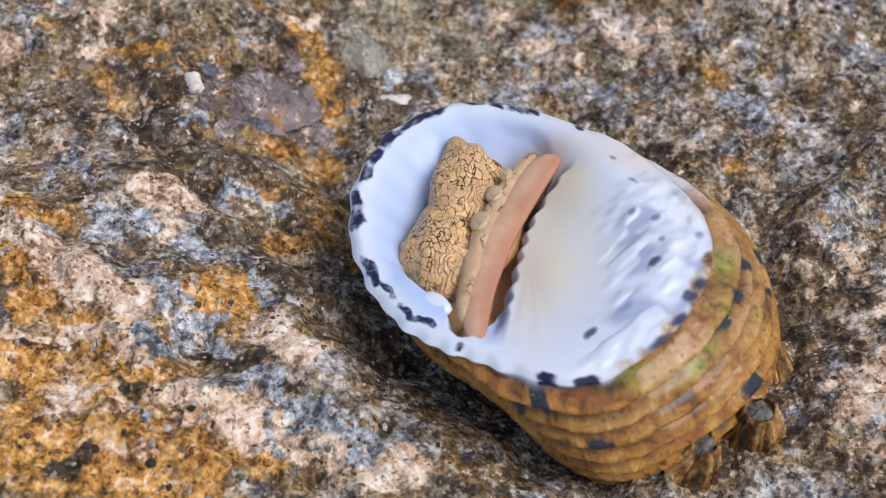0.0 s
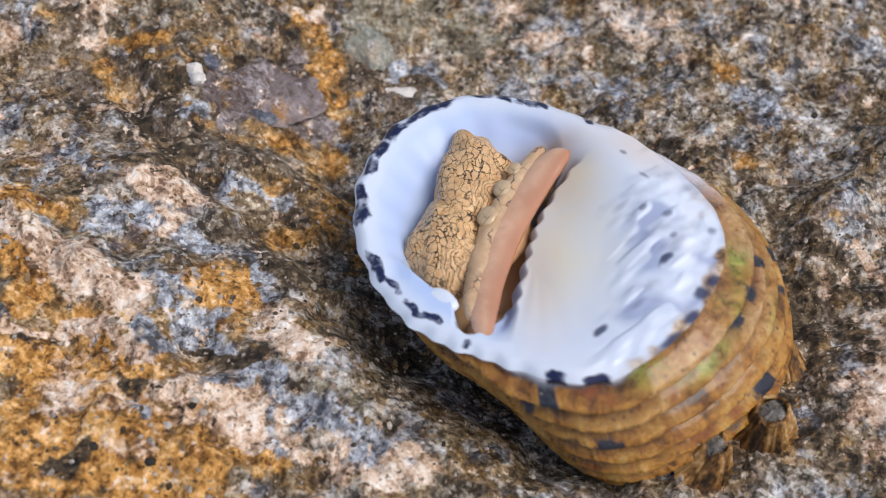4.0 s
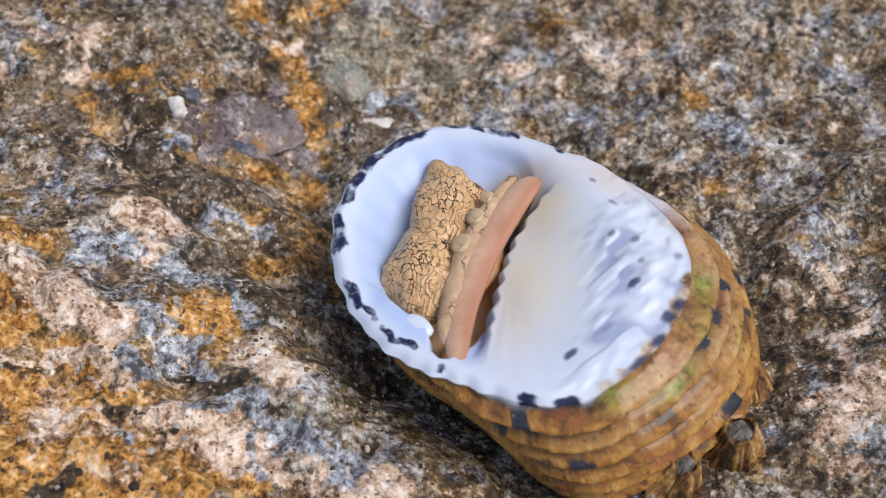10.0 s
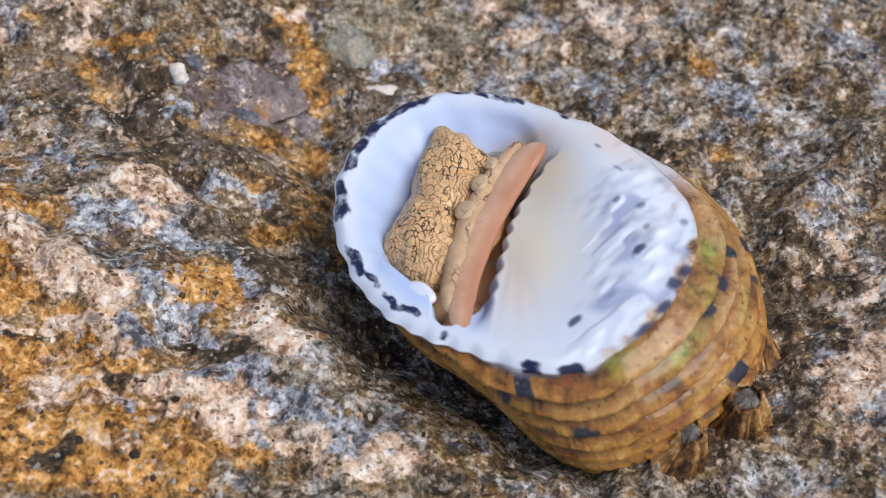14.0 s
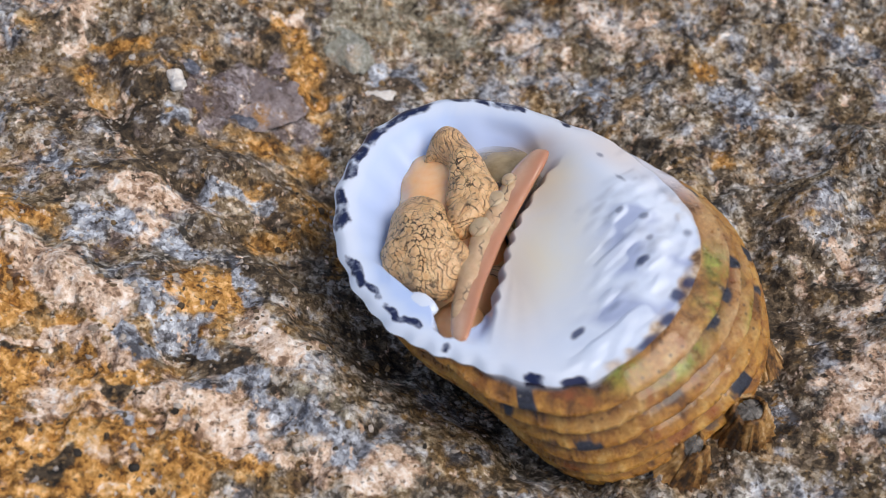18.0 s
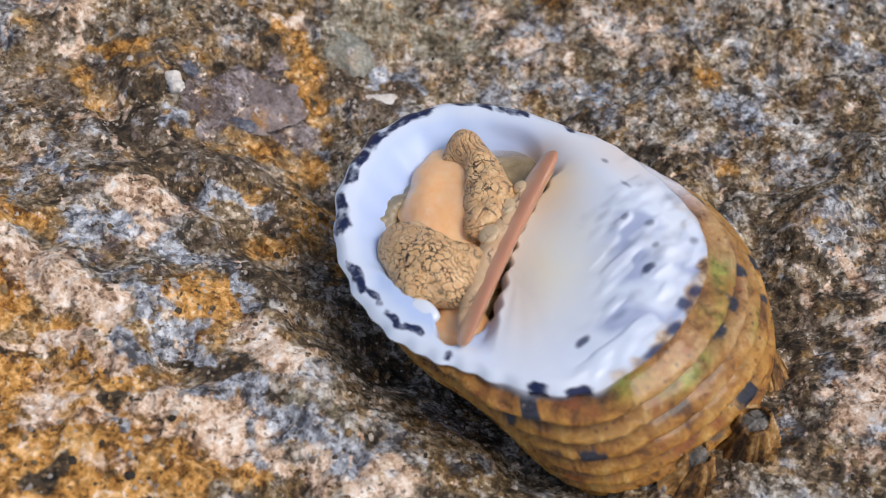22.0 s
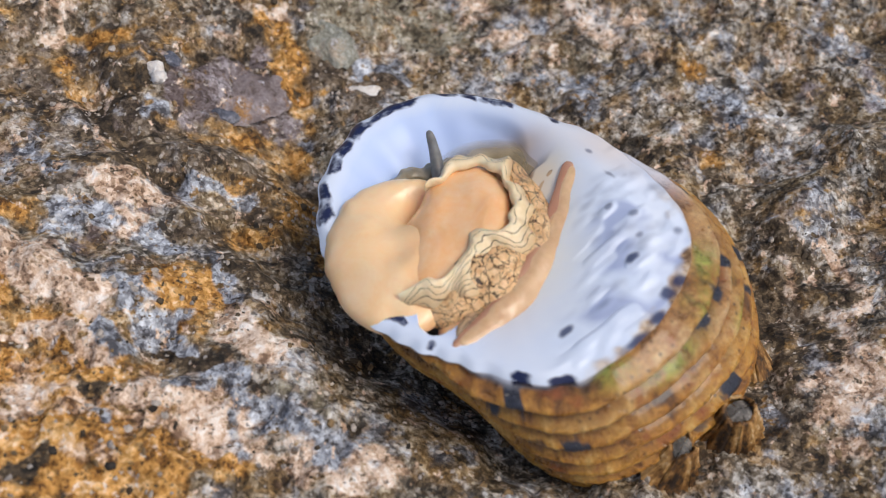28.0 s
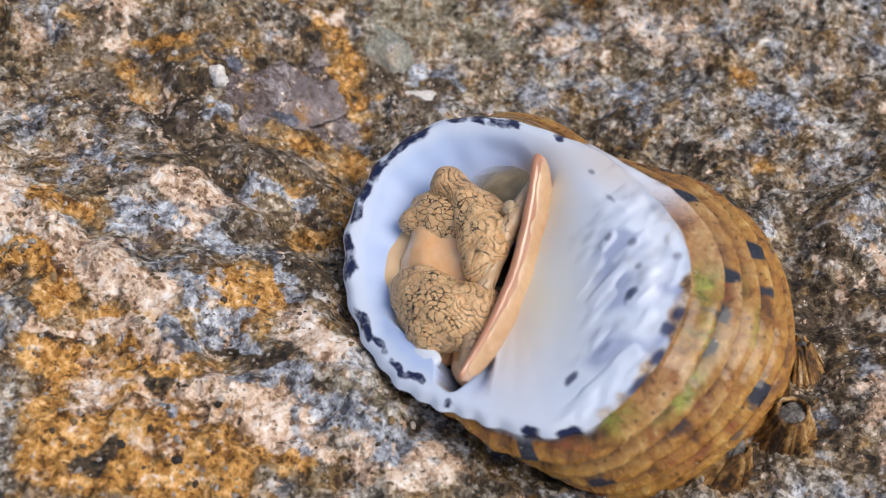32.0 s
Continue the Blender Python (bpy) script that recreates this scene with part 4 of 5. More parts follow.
    marks = {"groove_shade": np.clip(groove_shade, 0, 1), "ridge": smooth(0.35, 0.9, crown) * fade, "spot": np.clip(spot, 0, 1), "lip": lip, "ink": lip_ink(th, 0.2 + 0 * s) * lip * lipped,
             "algae": algae, "worn": worn, "growth": growth * fade}
    return grid_mesh("shell", placed(lift), True, False, marks)


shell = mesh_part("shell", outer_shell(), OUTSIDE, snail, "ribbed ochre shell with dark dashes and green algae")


def deck_edge(v):
    """How far the deck's edge lies from the mouth's long axis."""
    teeth = 0.24 * np.sin(2.3 * v + 0.3 * np.sin(v)) ** 2 * smooth(-6.0, -4.0, v) * smooth(6.5, 5.0, v)
    return 2.95 - teeth + 0.045 * np.maximum(v, 0) ** 2 + 0.010 * np.minimum(v, 0) ** 2


def cavity(x, y):
    """0 on the flat parts, 1 inside the mouth of the cavity; sharp towards the deck, soft towards the outer lip."""
    u = (x + 3.4) * 0.96 - (y - 1.6) * 0.28
    v = (x + 3.4) * 0.28 + (y - 1.6) * 0.96
    low = smooth(2.0, -5.0, v)
    reach = np.hypot(np.minimum(u, 0) / (4.9 - 1.5 * low), v / 8.0)
    soft = (1 - smooth(0.35 + 0.42 * low, 1.15 - 0.08 * low, reach)) ** 1.3
    hard = 1 - smooth(0.94, 1.05, np.hypot(np.maximum(u, 0) / deck_edge(v), v / 8.6))
    side = smooth(-1.5, 1.0, u)
    return (soft * (1 - side) + hard * side) * (1 - 0.92 * smooth(3.6, 6.4, v)), u, v


SHELF_X, SHELF_Y = (-9.4, -8.78, -7.83, -6.75, -5.59, -5.05, -4.88, -4.80, -4.3, -2.6, -0.5), (2.8, 0.54, -0.24, -1.46, -2.80, -3.20, -3.9, -5.3, -5.85, -6.68, -7.1)


def inner_shell():
    """The white inside: a hollow bowl on one side and the sloping deck on the other."""
    turns, levels = 420, 230
    th = np.linspace(0, 2 * np.pi, turns, endpoint=False)[None, :]
    q = np.linspace(0, 1, levels)[:, None]
    edge = rim_radius(th) + lip_wave(th)
    # the lip's round edge continues from the outside
    rho = q
    r = edge * rho
    x, y = r * np.cos(th), r * np.sin(th)
    inward = edge * (1 - rho)
    mouth, u, v = cavity(x, y)
    lip_round = lip_drop(th) * np.clip(1 - inward / 0.8, 0, 1) ** 2
    slope = -2.0 * smooth(0.6, 5.0, inward)
    decked = smooth(-0.4, 0.6, u - deck_edge(np.clip(v, -9, 7)))
    deck = -0.8 * smooth(0.4, 7.0, inward) + 1.0 * blob_at(x, y, 5.4, -0.8, 3.6, 5.4) * smooth(0.0, 2.5, inward)
    # rows of low warts, drawn out along the slope of the deck
    along, across = x * 0.80 + y * 0.60, y * 0.80 - x * 0.60
    wart = soft_noise(along / 1.25 + 0.4 * soft_noise(x, y, 0, 50), across / 0.62, 0, 51)
    warts = 0.13 * smooth(-0.35, 0.75, wart) + 0.04 * soft_noise(along / 0.8, across / 0.4, 0, 52)
    warty = smooth(-1.0, 1.6, x - 4.7 - 0.30 * y) * smooth(8.0, 4.0, y)
    deck = deck + warts * warty * smooth(0.15, 0.9, inward)
    # the outer lip widens into a shelf that ends in a small hook
    shelf = smooth(-0.12, 0.42, np.interp(x, SHELF_X, SHELF_Y) - y) * smooth(-8.8, -7.2, x)
    mouth = mouth * (1 - shelf)
    over = smooth(4.0, 7.0, v)
    decked = decked * (1 - over) + smooth(-3.5, 3.0, u - deck_edge(np.clip(v, -9, 7))) * over
    z = lip_round + slope * (1 - decked) * (1 - 0.92 * shelf) + deck * decked - 5.6 * mouth * smooth(1.0, 2.2, inward)
    yellow = np.clip(blob_at(x, y, 1.8, 0.2, 2.6, 4.6) * 0.95 + 0.9 * blob_at(x, y, 2.4, 5.6, 1.7, 2.2), 0, 1) * decked
    # amber of the cavity and deck edge plus painted-in shadow by the operculum
    amber_shade = blob_at(x, y, 0.4, 7.4, 2.0, 0.9) * 0.75 + 0.60 * blob_at(x, y, 1.7, 4.6, 2.0, 3.2) + 0.55 * blob_at(x, y, -0.2, -2.2, 1.6, 4.6) + 0.75 * smooth(0.72, 1.0, mouth)
    pink = np.exp(-((angle_gap(th, radians(42)) / 0.33) ** 2)) * (1 - smooth(0.4, 2.4, inward))
    smudge_and_shade = np.clip(1.1 * blob_at(x, y, 7.2, -1.2, 2.4, 4.4) + 0.8 * blob_at(x, y, 4.9, -5.6, 2.2, 2.0) + 0.7 * blob_at(x, y, 8.6, -4.2, 1.6, 2.2), 0, 1)
    spots = np.zeros_like(x)
    jag = 0.30 * soft_noise(x / 0.4, y / 0.4, 0, 61)
    for cx, cy, rx, ry in ((6.94, -2.9, 0.50, 0.30), (6.0, 0.77, 0.28, 0.2), (7.3, 0.13, 0.28, 0.24), (7.46, -1.36, 0.34, 0.22), (9.56, -1.08, 0.34, 0.3), (6.3, 3.33, 0.16, 0.5), (5.3, 5.5, 0.14, 0.3), (9.3, -4.47, 0.6, 0.5), (8.5, -5.2, 0.5, 0.4), (7.8, -6.75, 0.62, 0.42), (6.6, -7.97, 0.85, 0.3), (3.03, -6.82, 0.5, 0.25)):
        spots = np.maximum(spots, (0.9 if rx > 0.45 else 0.6) * (1 - smooth(0.4, 1.3, np.hypot(((x - cx) * 0.8 + (y - cy) * 0.6) / rx, ((y - cy) * 0.8 - (x - cx) * 0.6) / ry) + jag)))
    rng = np.random.default_rng(17)
    for k in range(46):
        cx, cy = 7.4 + 1.5 * rng.normal() - 0.12 * k / 4.6, -1.0 + 2.6 * rng.normal()
        far = np.hypot(((x - cx) * 0.8 + (y - cy) * 0.6) / rng.uniform(0.35, 0.85), ((y - cy) * 0.8 - (x - cx) * 0.6) / rng.uniform(0.16, 0.34))
        spots = np.maximum(spots, rng.uniform(0.08, 0.34) * (1 - smooth(0.0, 1.6, far + jag)) * smooth(3.6, 5.2, u))
    # low places between the warts, where shade is painted in
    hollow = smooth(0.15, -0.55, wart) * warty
    marks = {"ink": lip_ink(th, inward), "yellow": yellow, "amber_shade": np.clip(amber_shade, 0, 1), "pink": pink + 0 * q, "smudge_and_shade": np.clip(smudge_and_shade * (0.35 + hollow), 0, 1), "spot": spots, "bowl": smooth(0.5, 3.0, inward) * (1 - decked),
             "margin": (1 - smooth(0.0, 0.75, inward + 0.5 * soft_noise(x / 0.9, y / 0.9, 0, 63) + 0.25 * soft_noise(x / 0.35, y / 0.35, 0, 64))) * (1 - lip_span(th)) * smooth(3.0, -1.0, y)}
    return grid_mesh("shell_inside", np.stack([x, y, z], -1), True, False, marks)


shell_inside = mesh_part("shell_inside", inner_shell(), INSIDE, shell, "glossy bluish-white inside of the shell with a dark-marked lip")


def lobe_mesh(name, long, wide, high, bend=0.0, tip=1.0, power=2.6, bumps=0.25, cell=1.6, seed=0, rows=56, around=44, flat=2.0, arch=0.0, dimple=(0, 0, 1, 0)):
    """A soft body piece along y: length, width and height in millimetres, bent sideways, tip: how wide its far end stays."""
    u = np.linspace(-1, 1, rows)[:, None]
    a = np.linspace(0, 2 * np.pi, around, endpoint=False)[None, :]
    body = np.clip(1 - np.abs(u) ** power, 0, 1) ** (1 / power) * (1 + (tip - 1) * (u + 1) / 2)
    ca, sa = np.cos(a), np.sin(a)
    x = np.sign(ca) * np.abs(ca) ** (2 / flat) * wide / 2 * body + bend * (1 - u * u)
    z = np.sign(sa) * np.abs(sa) ** (2 / flat) * high / 2 * body + arch * (1 - u * u)
    y = u * long / 2 + 0 * a
    swell = bumps * (soft_noise(x / cell, y / cell, z / cell, seed) + 0.5 * soft_noise(x / cell * 2.2, y / cell * 2.2, z / cell * 2.2, seed + 1)) * np.clip(body, 0, 1)
    dx, dy, dr, deep = dimple
    z = z + sa * swell - deep * blob_at(x, y, dx, dy, dr) * (sa > 0)
    return grid_mesh(name, np.stack([x + ca * swell, y, z], -1), True, True, {"warm": smooth(0.0, 0.95, ca + 0.15 * soft_noise(y / 1.5, 0, 0, seed + 5)) + 0 * u})


def pad_mesh(name, wide, long, high, corners=(), dimples=(), bumps=0.2, cell=1.6, seed=0, power=2.4, under=0.7, rings=30, around=96, thin=None):
    """A soft flat piece in the plane: corners (degrees, reach, half width) draw its outline out, dimples (x, y, radius, depth) press its top in, thin (degrees, half width) lets one side run out flat."""
    th = np.linspace(0, 2 * np.pi, around, endpoint=False)[None, :]
    r = 1 / np.hypot(np.cos(th) / (wide / 2), np.sin(th) / (long / 2))
    for degrees, reach, half in corners:
        r = r + reach * np.exp(-(angle_gap(th, radians(degrees)) / radians(half)) ** 2)
    q = np.sin(np.linspace(0, np.pi / 2, rings))
    q = np.concatenate([q, q[-2::-1]])[:, None]
    side = np.where(np.arange(2 * rings - 1) < rings, 1.0, -under)[:, None]
    x, y = r * q * np.cos(th), r * q * np.sin(th)
    profile = np.clip(1 - q ** power, 0, 1) ** (1 / power)
    if thin:
        profile = profile + (np.clip(1 - q ** 3, 0, 1) ** 1.3 - profile) * np.exp(-(angle_gap(th, radians(thin[0])) / radians(thin[1])) ** 4)
    z = side * high * profile
    swell = soft_noise(x / cell, y / cell, side, seed) + 0.5 * soft_noise(x / cell * 2.3, y / cell * 2.3, side, seed + 1)
    z = z + bumps * swell * np.clip(side, 0, 1) * (1 - q ** 6)
    for dx, dy, dr, deep in dimples:
        z = z - deep * blob_at(x, y, dx, dy, dr) * np.clip(side, 0, 1)
    ruffle = 1 + 0.03 * soft_noise(np.cos(th) * 5, np.sin(th) * 5, seed, seed + 2)
    return grid_mesh(name, np.stack([x * ruffle, y * ruffle, z], -1), True, True, {"edge": q + 0 * th, "warm": smooth(-0.6, 2.8, x - 0.25 * np.abs(y + 1.0))})


def crest_mesh(name):
    """A thick fold that curves round the upper side of the sole, broad on one side and drawn up into a peak at its top."""
    a = np.radians(np.linspace(102, -62, 170))[:, None]
    turn = np.linspace(0, 2 * np.pi, 44, endpoint=False)[None, :]
    degrees = np.degrees(a)
    ends = np.clip(1 - (np.abs(degrees - 20) / 82) ** 4, 0, 1) ** 0.6 * (1 - 0.6 * smooth(74, 98, degrees))
    peak = np.exp(-((degrees - 69) / 13) ** 2)
    top = smooth(20, 75, degrees)
    half = (1.45 - 0.55 * top) * ends * (1 + 0.10 * soft_noise(a * 3, 0, 0, 97)) + 0.15 * peak
    across = np.cos(turn)
    out = 2.85 + 1.05 * top - 0.9 * smooth(74, 102, degrees) + 0.55 * peak * np.clip(across, 0, 1) + half * across
    z = 1.25 * ends * np.sin(turn) - 0.9 * smooth(76, 102, degrees) + 0.30 * peak * np.clip(np.sin(turn), 0, 1)
    x, y = out * np.cos(a), out * np.sin(a) * 1.05
    z = z + (0.16 * soft_noise(x / 1.2, y / 1.2, 0, 98) + 0.08 * soft_noise(x / 0.5, y / 0.5, 0, 99)) * np.clip(np.sin(turn), 0, 1)
    return grid_mesh(name, np.stack([x, y, z], -1), True, False)


def frill_mesh(name):
    """A ruffled band round three sides of the sole: a raised rolled edge inside, a peak at the upper corner and a broad tongue below."""
    a = np.radians(np.linspace(128, -126, 260))[:, None]
    turn = np.linspace(0, 2 * np.pi, 44, endpoint=False)[None, :]
    degrees = np.degrees(a)
    hump = lambda at, half: np.exp(-((degrees - at) / half) ** 2)
    tongue = smooth(-84, -110, degrees)
    inner = 3.0 + 0.75 * hump(66, 34) - 0.25 * hump(-5, 22) - 1.75 * hump(-60, 23) + 1.5 * tongue + 0.9 * smooth(-112, -126, degrees)
    outer = 4.05 + 0.85 * hump(84, 18) + 1.25 * hump(58, 9) + 0.35 * hump(-27, 10) - 0.55 * hump(-50, 10) + 1.25 * smooth(-60, -90, degrees) + 1.1 * smooth(-98, -122, degrees) - 0.6 * smooth(104, 128, degrees)
    wave = 0.10 * np.sin(a * 16) + 0.16 * soft_noise(a * 4.0, 0, 0, 91)
    ends = np.clip(1 - (np.abs(degrees - 1) / 127) ** 14, 0, 1) ** 0.5
    middle, half = (inner + outer) / 2 + wave, (outer - inner) / 2 * ends
    across = np.cos(turn)
    out = middle + half * across
    share = across * 0.5 + 0.5
    lift = (0.16 * np.sin(a * 15 + 1.0) + 0.30 * soft_noise(a * 4.0, 0, 0, 93)) * share
    fold = 0.22 * np.clip(np.sin(turn), 0, 1) * soft_noise(out * np.cos(a) / 0.8, out * np.sin(a) / 0.8, 0, 95)
    z = 0.50 * ends * np.sin(turn) * (1 - 0.35 * share) - 0.75 * share ** 1.6 + lift + fold
    marks = {"edge": share + 0 * a, "span": share * 2 * half}
    return grid_mesh(name, np.stack([out * np.cos(a), out * np.sin(a), z], -1), True, False, marks)


def soft_part(name, material, label, **shape):
    return mesh_part(name, lobe_mesh(name, **shape), material, snail, label)


operculum = soft_part("operculum", OPERCULUM, "shiny pinkish-brown curved operculum", long=14.2, wide=1.75, high=0.80, bend=-1.45, tip=1.4, power=3.4, bumps=0.04, seed=3, rows=80, arch=-0.35)
inner_face = mesh_part("inner_face", lobe_mesh("inner_face", 13.6, 1.6, 0.66, -1.45, 1.35, 3.2, 0.08, 1.2, 5, 70, arch=-0.35), STRAP_TAN, operculum, "tan inner face")
inner_face.matrix_basis = pose(-0.16 * MM, 0, -0.20 * MM)
strap = soft_part("opercular_lobe", STRAP, "tan fleshy strip along the operculum", long=13.0, wide=1.2, high=1.2, bend=-1.0, tip=1.05, power=3.0, bumps=0.10, cell=0.9, seed=8, rows=80)
for k, (kx, ky, size) in enumerate(((-1.15, 2.5, 1.1), (-1.30, 0.35, 1.25), (-0.95, 4.1, 0.8))):
    knob = mesh_part("flesh_knob", pad_mesh("flesh_knob", size, size * 1.15, 0.30, (), (), 0.04, 0.8, 83 + k, 2.2, 0.7, 12, 36), STRAP_KNOB, strap, "pale rounded knob")
    knob.matrix_basis = pose(kx * MM, ky * MM, 0.48 * MM, 0, -12, 0)
upper = mesh_part("upper_foot_lobe", pad_mesh("upper_foot_lobe", 4.3, 5.0, 1.7, ((106, 1.1, 15), (76, 0.5, 14), (14, 0.5, 20), (-100, 1.6, 40)), ((-1.0, -0.6, 0.9, 0.2),), 0.20, 1.5, 14, 2.0), CRACKLED, snail, "tan skin covered with dark crackle lines")
lower = mesh_part("lower_foot_lobe", pad_mesh("lower_foot_lobe", 4.0, 7.6, 1.9, ((186, 0.8, 36), (60, 0.4, 20), (-46, 1.0, 20)), ((0.6, 1.6, 1.0, 0.4),), 0.22, 1.6, 19, 2.0), CRACKLED, snail, "tan skin covered with dark crackle lines")
sole = mesh_part("foot_sole", pad_mesh("foot_sole", 6.2, 9.2, 1.15, ((-118, 1.0, 24), (140, -0.35, 24)), ((0.6, 0.8, 1.2, 0.12), (1.2, -2.6, 0.9, 0.3)), 0.16, 2.4, 25, 2.2, thin=(196, 62)), SOLE, snail, "moist orange sole of the foot")
front = mesh_part("foot_front", pad_mesh("foot_front", 7.6, 10.8, 1.5, ((62, 0.5, 22), (-70, 0.5, 26), (172, 0.2, 20)), ((0.9, 2.5, 1.25, 1.15), (1.9, 3.0, 1.2, 1.0), (0.4, -1.0, 0.8, 0.2)), 0.22, 3.0, 31, 2.4), CREAM, snail, "smooth cream-coloured front of the foot")
crest = mesh_part("upper_crest", crest_mesh("upper_crest"), CRACKLED, snail, "tan curved fold with dark crackle lines round the sole")
frill = mesh_part("foot_frill", frill_mesh("foot_frill"), FRILLED, snail, "cream ruffled edge with fine wavy dark lines")
tentacle = soft_part("tentacle", GREY, "small grey pointed tentacle", long=3.6, wide=1.0, high=0.9, bend=0.12, tip=0.45, power=4.0, bumps=0.06, seed=59, rows=30, around=20)
mantle = soft_part("mantle_edge", MANTLE, "dusky grey beaded edge of the mantle", long=7.0, wide=1.3, high=1.2, bend=-0.8, tip=0.8, power=3.0, bumps=0.28, cell=0.9, seed=61)

stalk = mesh_part("foot_stalk", pad_mesh("foot_stalk", 3.4, 3.6, 1.3, (), (), 0.2, 1.4, 71, 2.2, 0.8, 20, 56), SOLE, snail, "orange flesh at the root of the foot")
# mantle skin; it also stands in for the shaded hole beside the operculum
film = mesh_part("mantle_film", pad_mesh("mantle_film", 6.4, 4.2, 0.25, ((200, 0.8, 30),), (), 0.10, 1.5, 67, 2.0, 0.5), FILM, snail, "thin brownish-olive skin at the head of the cavity, also standing in for shade")

# the small hook at the end of the lip's shelf
lip_tooth = mesh_part("lip_tooth", pad_mesh("lip_tooth", 1.9, 1.3, 0.42, ((0, 0.25, 30),), (), 0.03, 1.0, 81, 2.4, 0.8, 12, 32), INSIDE, shell)
lip_tooth.matrix_basis = pose(-5.62 * MM, -3.35 * MM, -0.42 * MM, 0, 0, -38)

# ---- barnacles and stones ----
def barnacle_material():
    n = Nodes("barnacle_plate")
    ribs = n.noise(900, 4, 0.6, 0.3, n.stretched((1.0, 1.0, 0.22))).outputs[0]
    fine = n.noise(2600, 4, 0.65).outputs[0]
    colour = n.ramp(n.sum("ADD", n.sum("MULTIPLY", ribs, 0.7), n.sum("MULTIPLY", fine, 0.3)), [(0.40, (0.030, 0.015, 0.006)), (0.48, (0.20, 0.090, 0.020)), (0.56, (0.46, 0.26, 0.085)), (0.66, (0.74, 0.60, 0.42))])
    return n.finish(colour, 0.6, n.bump(n.sum("ADD", ribs, n.sum("MULTIPLY", fine, 0.4)), 0.7, 0.0004))


BARNACLE = barnacle_material()
BARNACLE_LID = stone_material("barnacle_lid", (0.035, 0.032, 0.03), (0.15, 0.14, 0.13), (0.42, 0.39, 0.35), 1300.0)


def barnacle(x, y, wide, high, tilt, lean, open_top, label, seed):
    """A cone of six ribbed plates round an opening, with a closed four-piece lid or an empty hole."""
    thing = tagged(new("barnacle"), label, "barnacle", "barnacles beside the shell")
    thing.matrix_basis = pose(x * MM, y * MM, (rock_at(x, y) - 0.35) * MM, tilt, lean, seed * 31)
    plates = 6
    for k in range(plates):
        a = np.linspace(2 * np.pi * k / plates + 0.012, 2 * np.pi * (k + 1) / plates - 0.012, 12)[None, :]
        h = np.linspace(0, 1, 12)[:, None]
        r = wide / 2 * (1 - 0.56 * h ** 0.8) * (1 + 0.10 * np.sin(a * 21 + seed + 2 * soft_noise(h * 2, a, 0, seed)) * (1 - 0.6 * h) + 0.06 * soft_noise(a * 2, h * 2, 0, seed + k))
        z = high * h * (1 + 0.10 * soft_noise(a * 3, 0, 0, seed + 3) + 0.05 * np.cos(3 * a))
        outer = np.stack([r * np.cos(a), r * np.sin(a), z + 0 * a], -1)
        thick = 0.22 + 0.10 * (1 - h)
        inner = np.stack([(r - thick) * np.cos(a), (r - thick) * np.sin(a), z + 0 * a], -1)
        points = np.concatenate([outer, inner[::-1]], 0)
        mesh_part("wall_plate", grid_mesh("wall_plate", points, False), BARNACLE, thing)
    if not open_top:
        top = wide / 2 * 0.46
        for k in range(4):
            u = np.linspace(0, 1, 8)[:, None]
            a = np.linspace(np.pi / 2 * k + 0.05, np.pi / 2 * (k + 1) - 0.05, 8)[None, :]
            stretch = 1.0 - 0.35 * np.abs(np.sin(a))
            r = top * u * stretch
            z = high * (0.90 + 0.14 * (1 - u)) + 0.04 * np.sin(u * 22) + 0 * a
            mesh_part("lid_plate", grid_mesh("lid_plate", np.stack([r * np.cos(a), r * np.sin(a), z], -1), False), BARNACLE_LID, thing)
    else:
        u = np.linspace(0, 1, 6)[:, None]
        a = np.linspace(0, 2 * np.pi, 20, endpoint=False)[None, :]
        mesh_part("hollow", grid_mesh("hollow", np.stack([wide * 0.40 * u * np.cos(a), wide * 0.40 * u * np.sin(a), 0.15 * high + 0 * u * a], -1), True), BARNACLE_LID, thing, "dark empty inside of a dead barnacle")
    return thing


barnacle(17.7, -15.2, 4.4, 3.0, 6, -4, False, "ochre ribbed barnacle with closed grey lid plates", 1)
barnacle(14.0, -17.3, 3.8, 2.4, 10, 6, False, "small ochre ribbed barnacle on the rock below the shell", 2)
barnacle(19.7, -11.0, 2.6, 2.2, -12, 24, False, "small pale barnacle leaning beside the shell", 3)
barnacle(17.3, -12.6, 2.6, 2.0, 0, -8, True, "empty barnacle with a dark hole beside the shell", 4)


def stone(name, x, y, sizes, turn, material, label, seed, sink=0.3, facets=0.25):
    shape = bmesh.new()
    bmesh.ops.create_icosphere(shape, subdivisions=4, radius=1.0)
    co = np.array([v.co[:] for v in shape.verts])
    swell = 1 + facets * soft_noise(co[:, 0] * 1.3, co[:, 1] * 1.3, co[:, 2] * 1.3, seed) + facets * 0.4 * soft_noise(co[:, 0] * 4, co[:, 1] * 4, co[:, 2] * 4, seed + 1) + 0.02 * soft_noise(co[:, 0] * 14, co[:, 1] * 14, co[:, 2] * 14, seed + 2)
    for v, f in zip(shape.verts, swell):
        v.co = Vector((v.co.x * f * sizes[0], v.co.y * f * sizes[1], v.co.z * f * sizes[2])) * MM
    mesh = bpy.data.meshes.new(name)
    shape.to_mesh(mesh), shape.free()
    mesh.polygons.foreach_set("use_smooth", [True] * len(mesh.polygons))
    ob = mesh_part(name, mesh, material)
    ob.matrix_basis = pose(x * MM, y * MM, (rock_at(x, y) - sink * sizes[2]) * MM, 0, 0, turn)
    return tagged(ob, label, "stone")


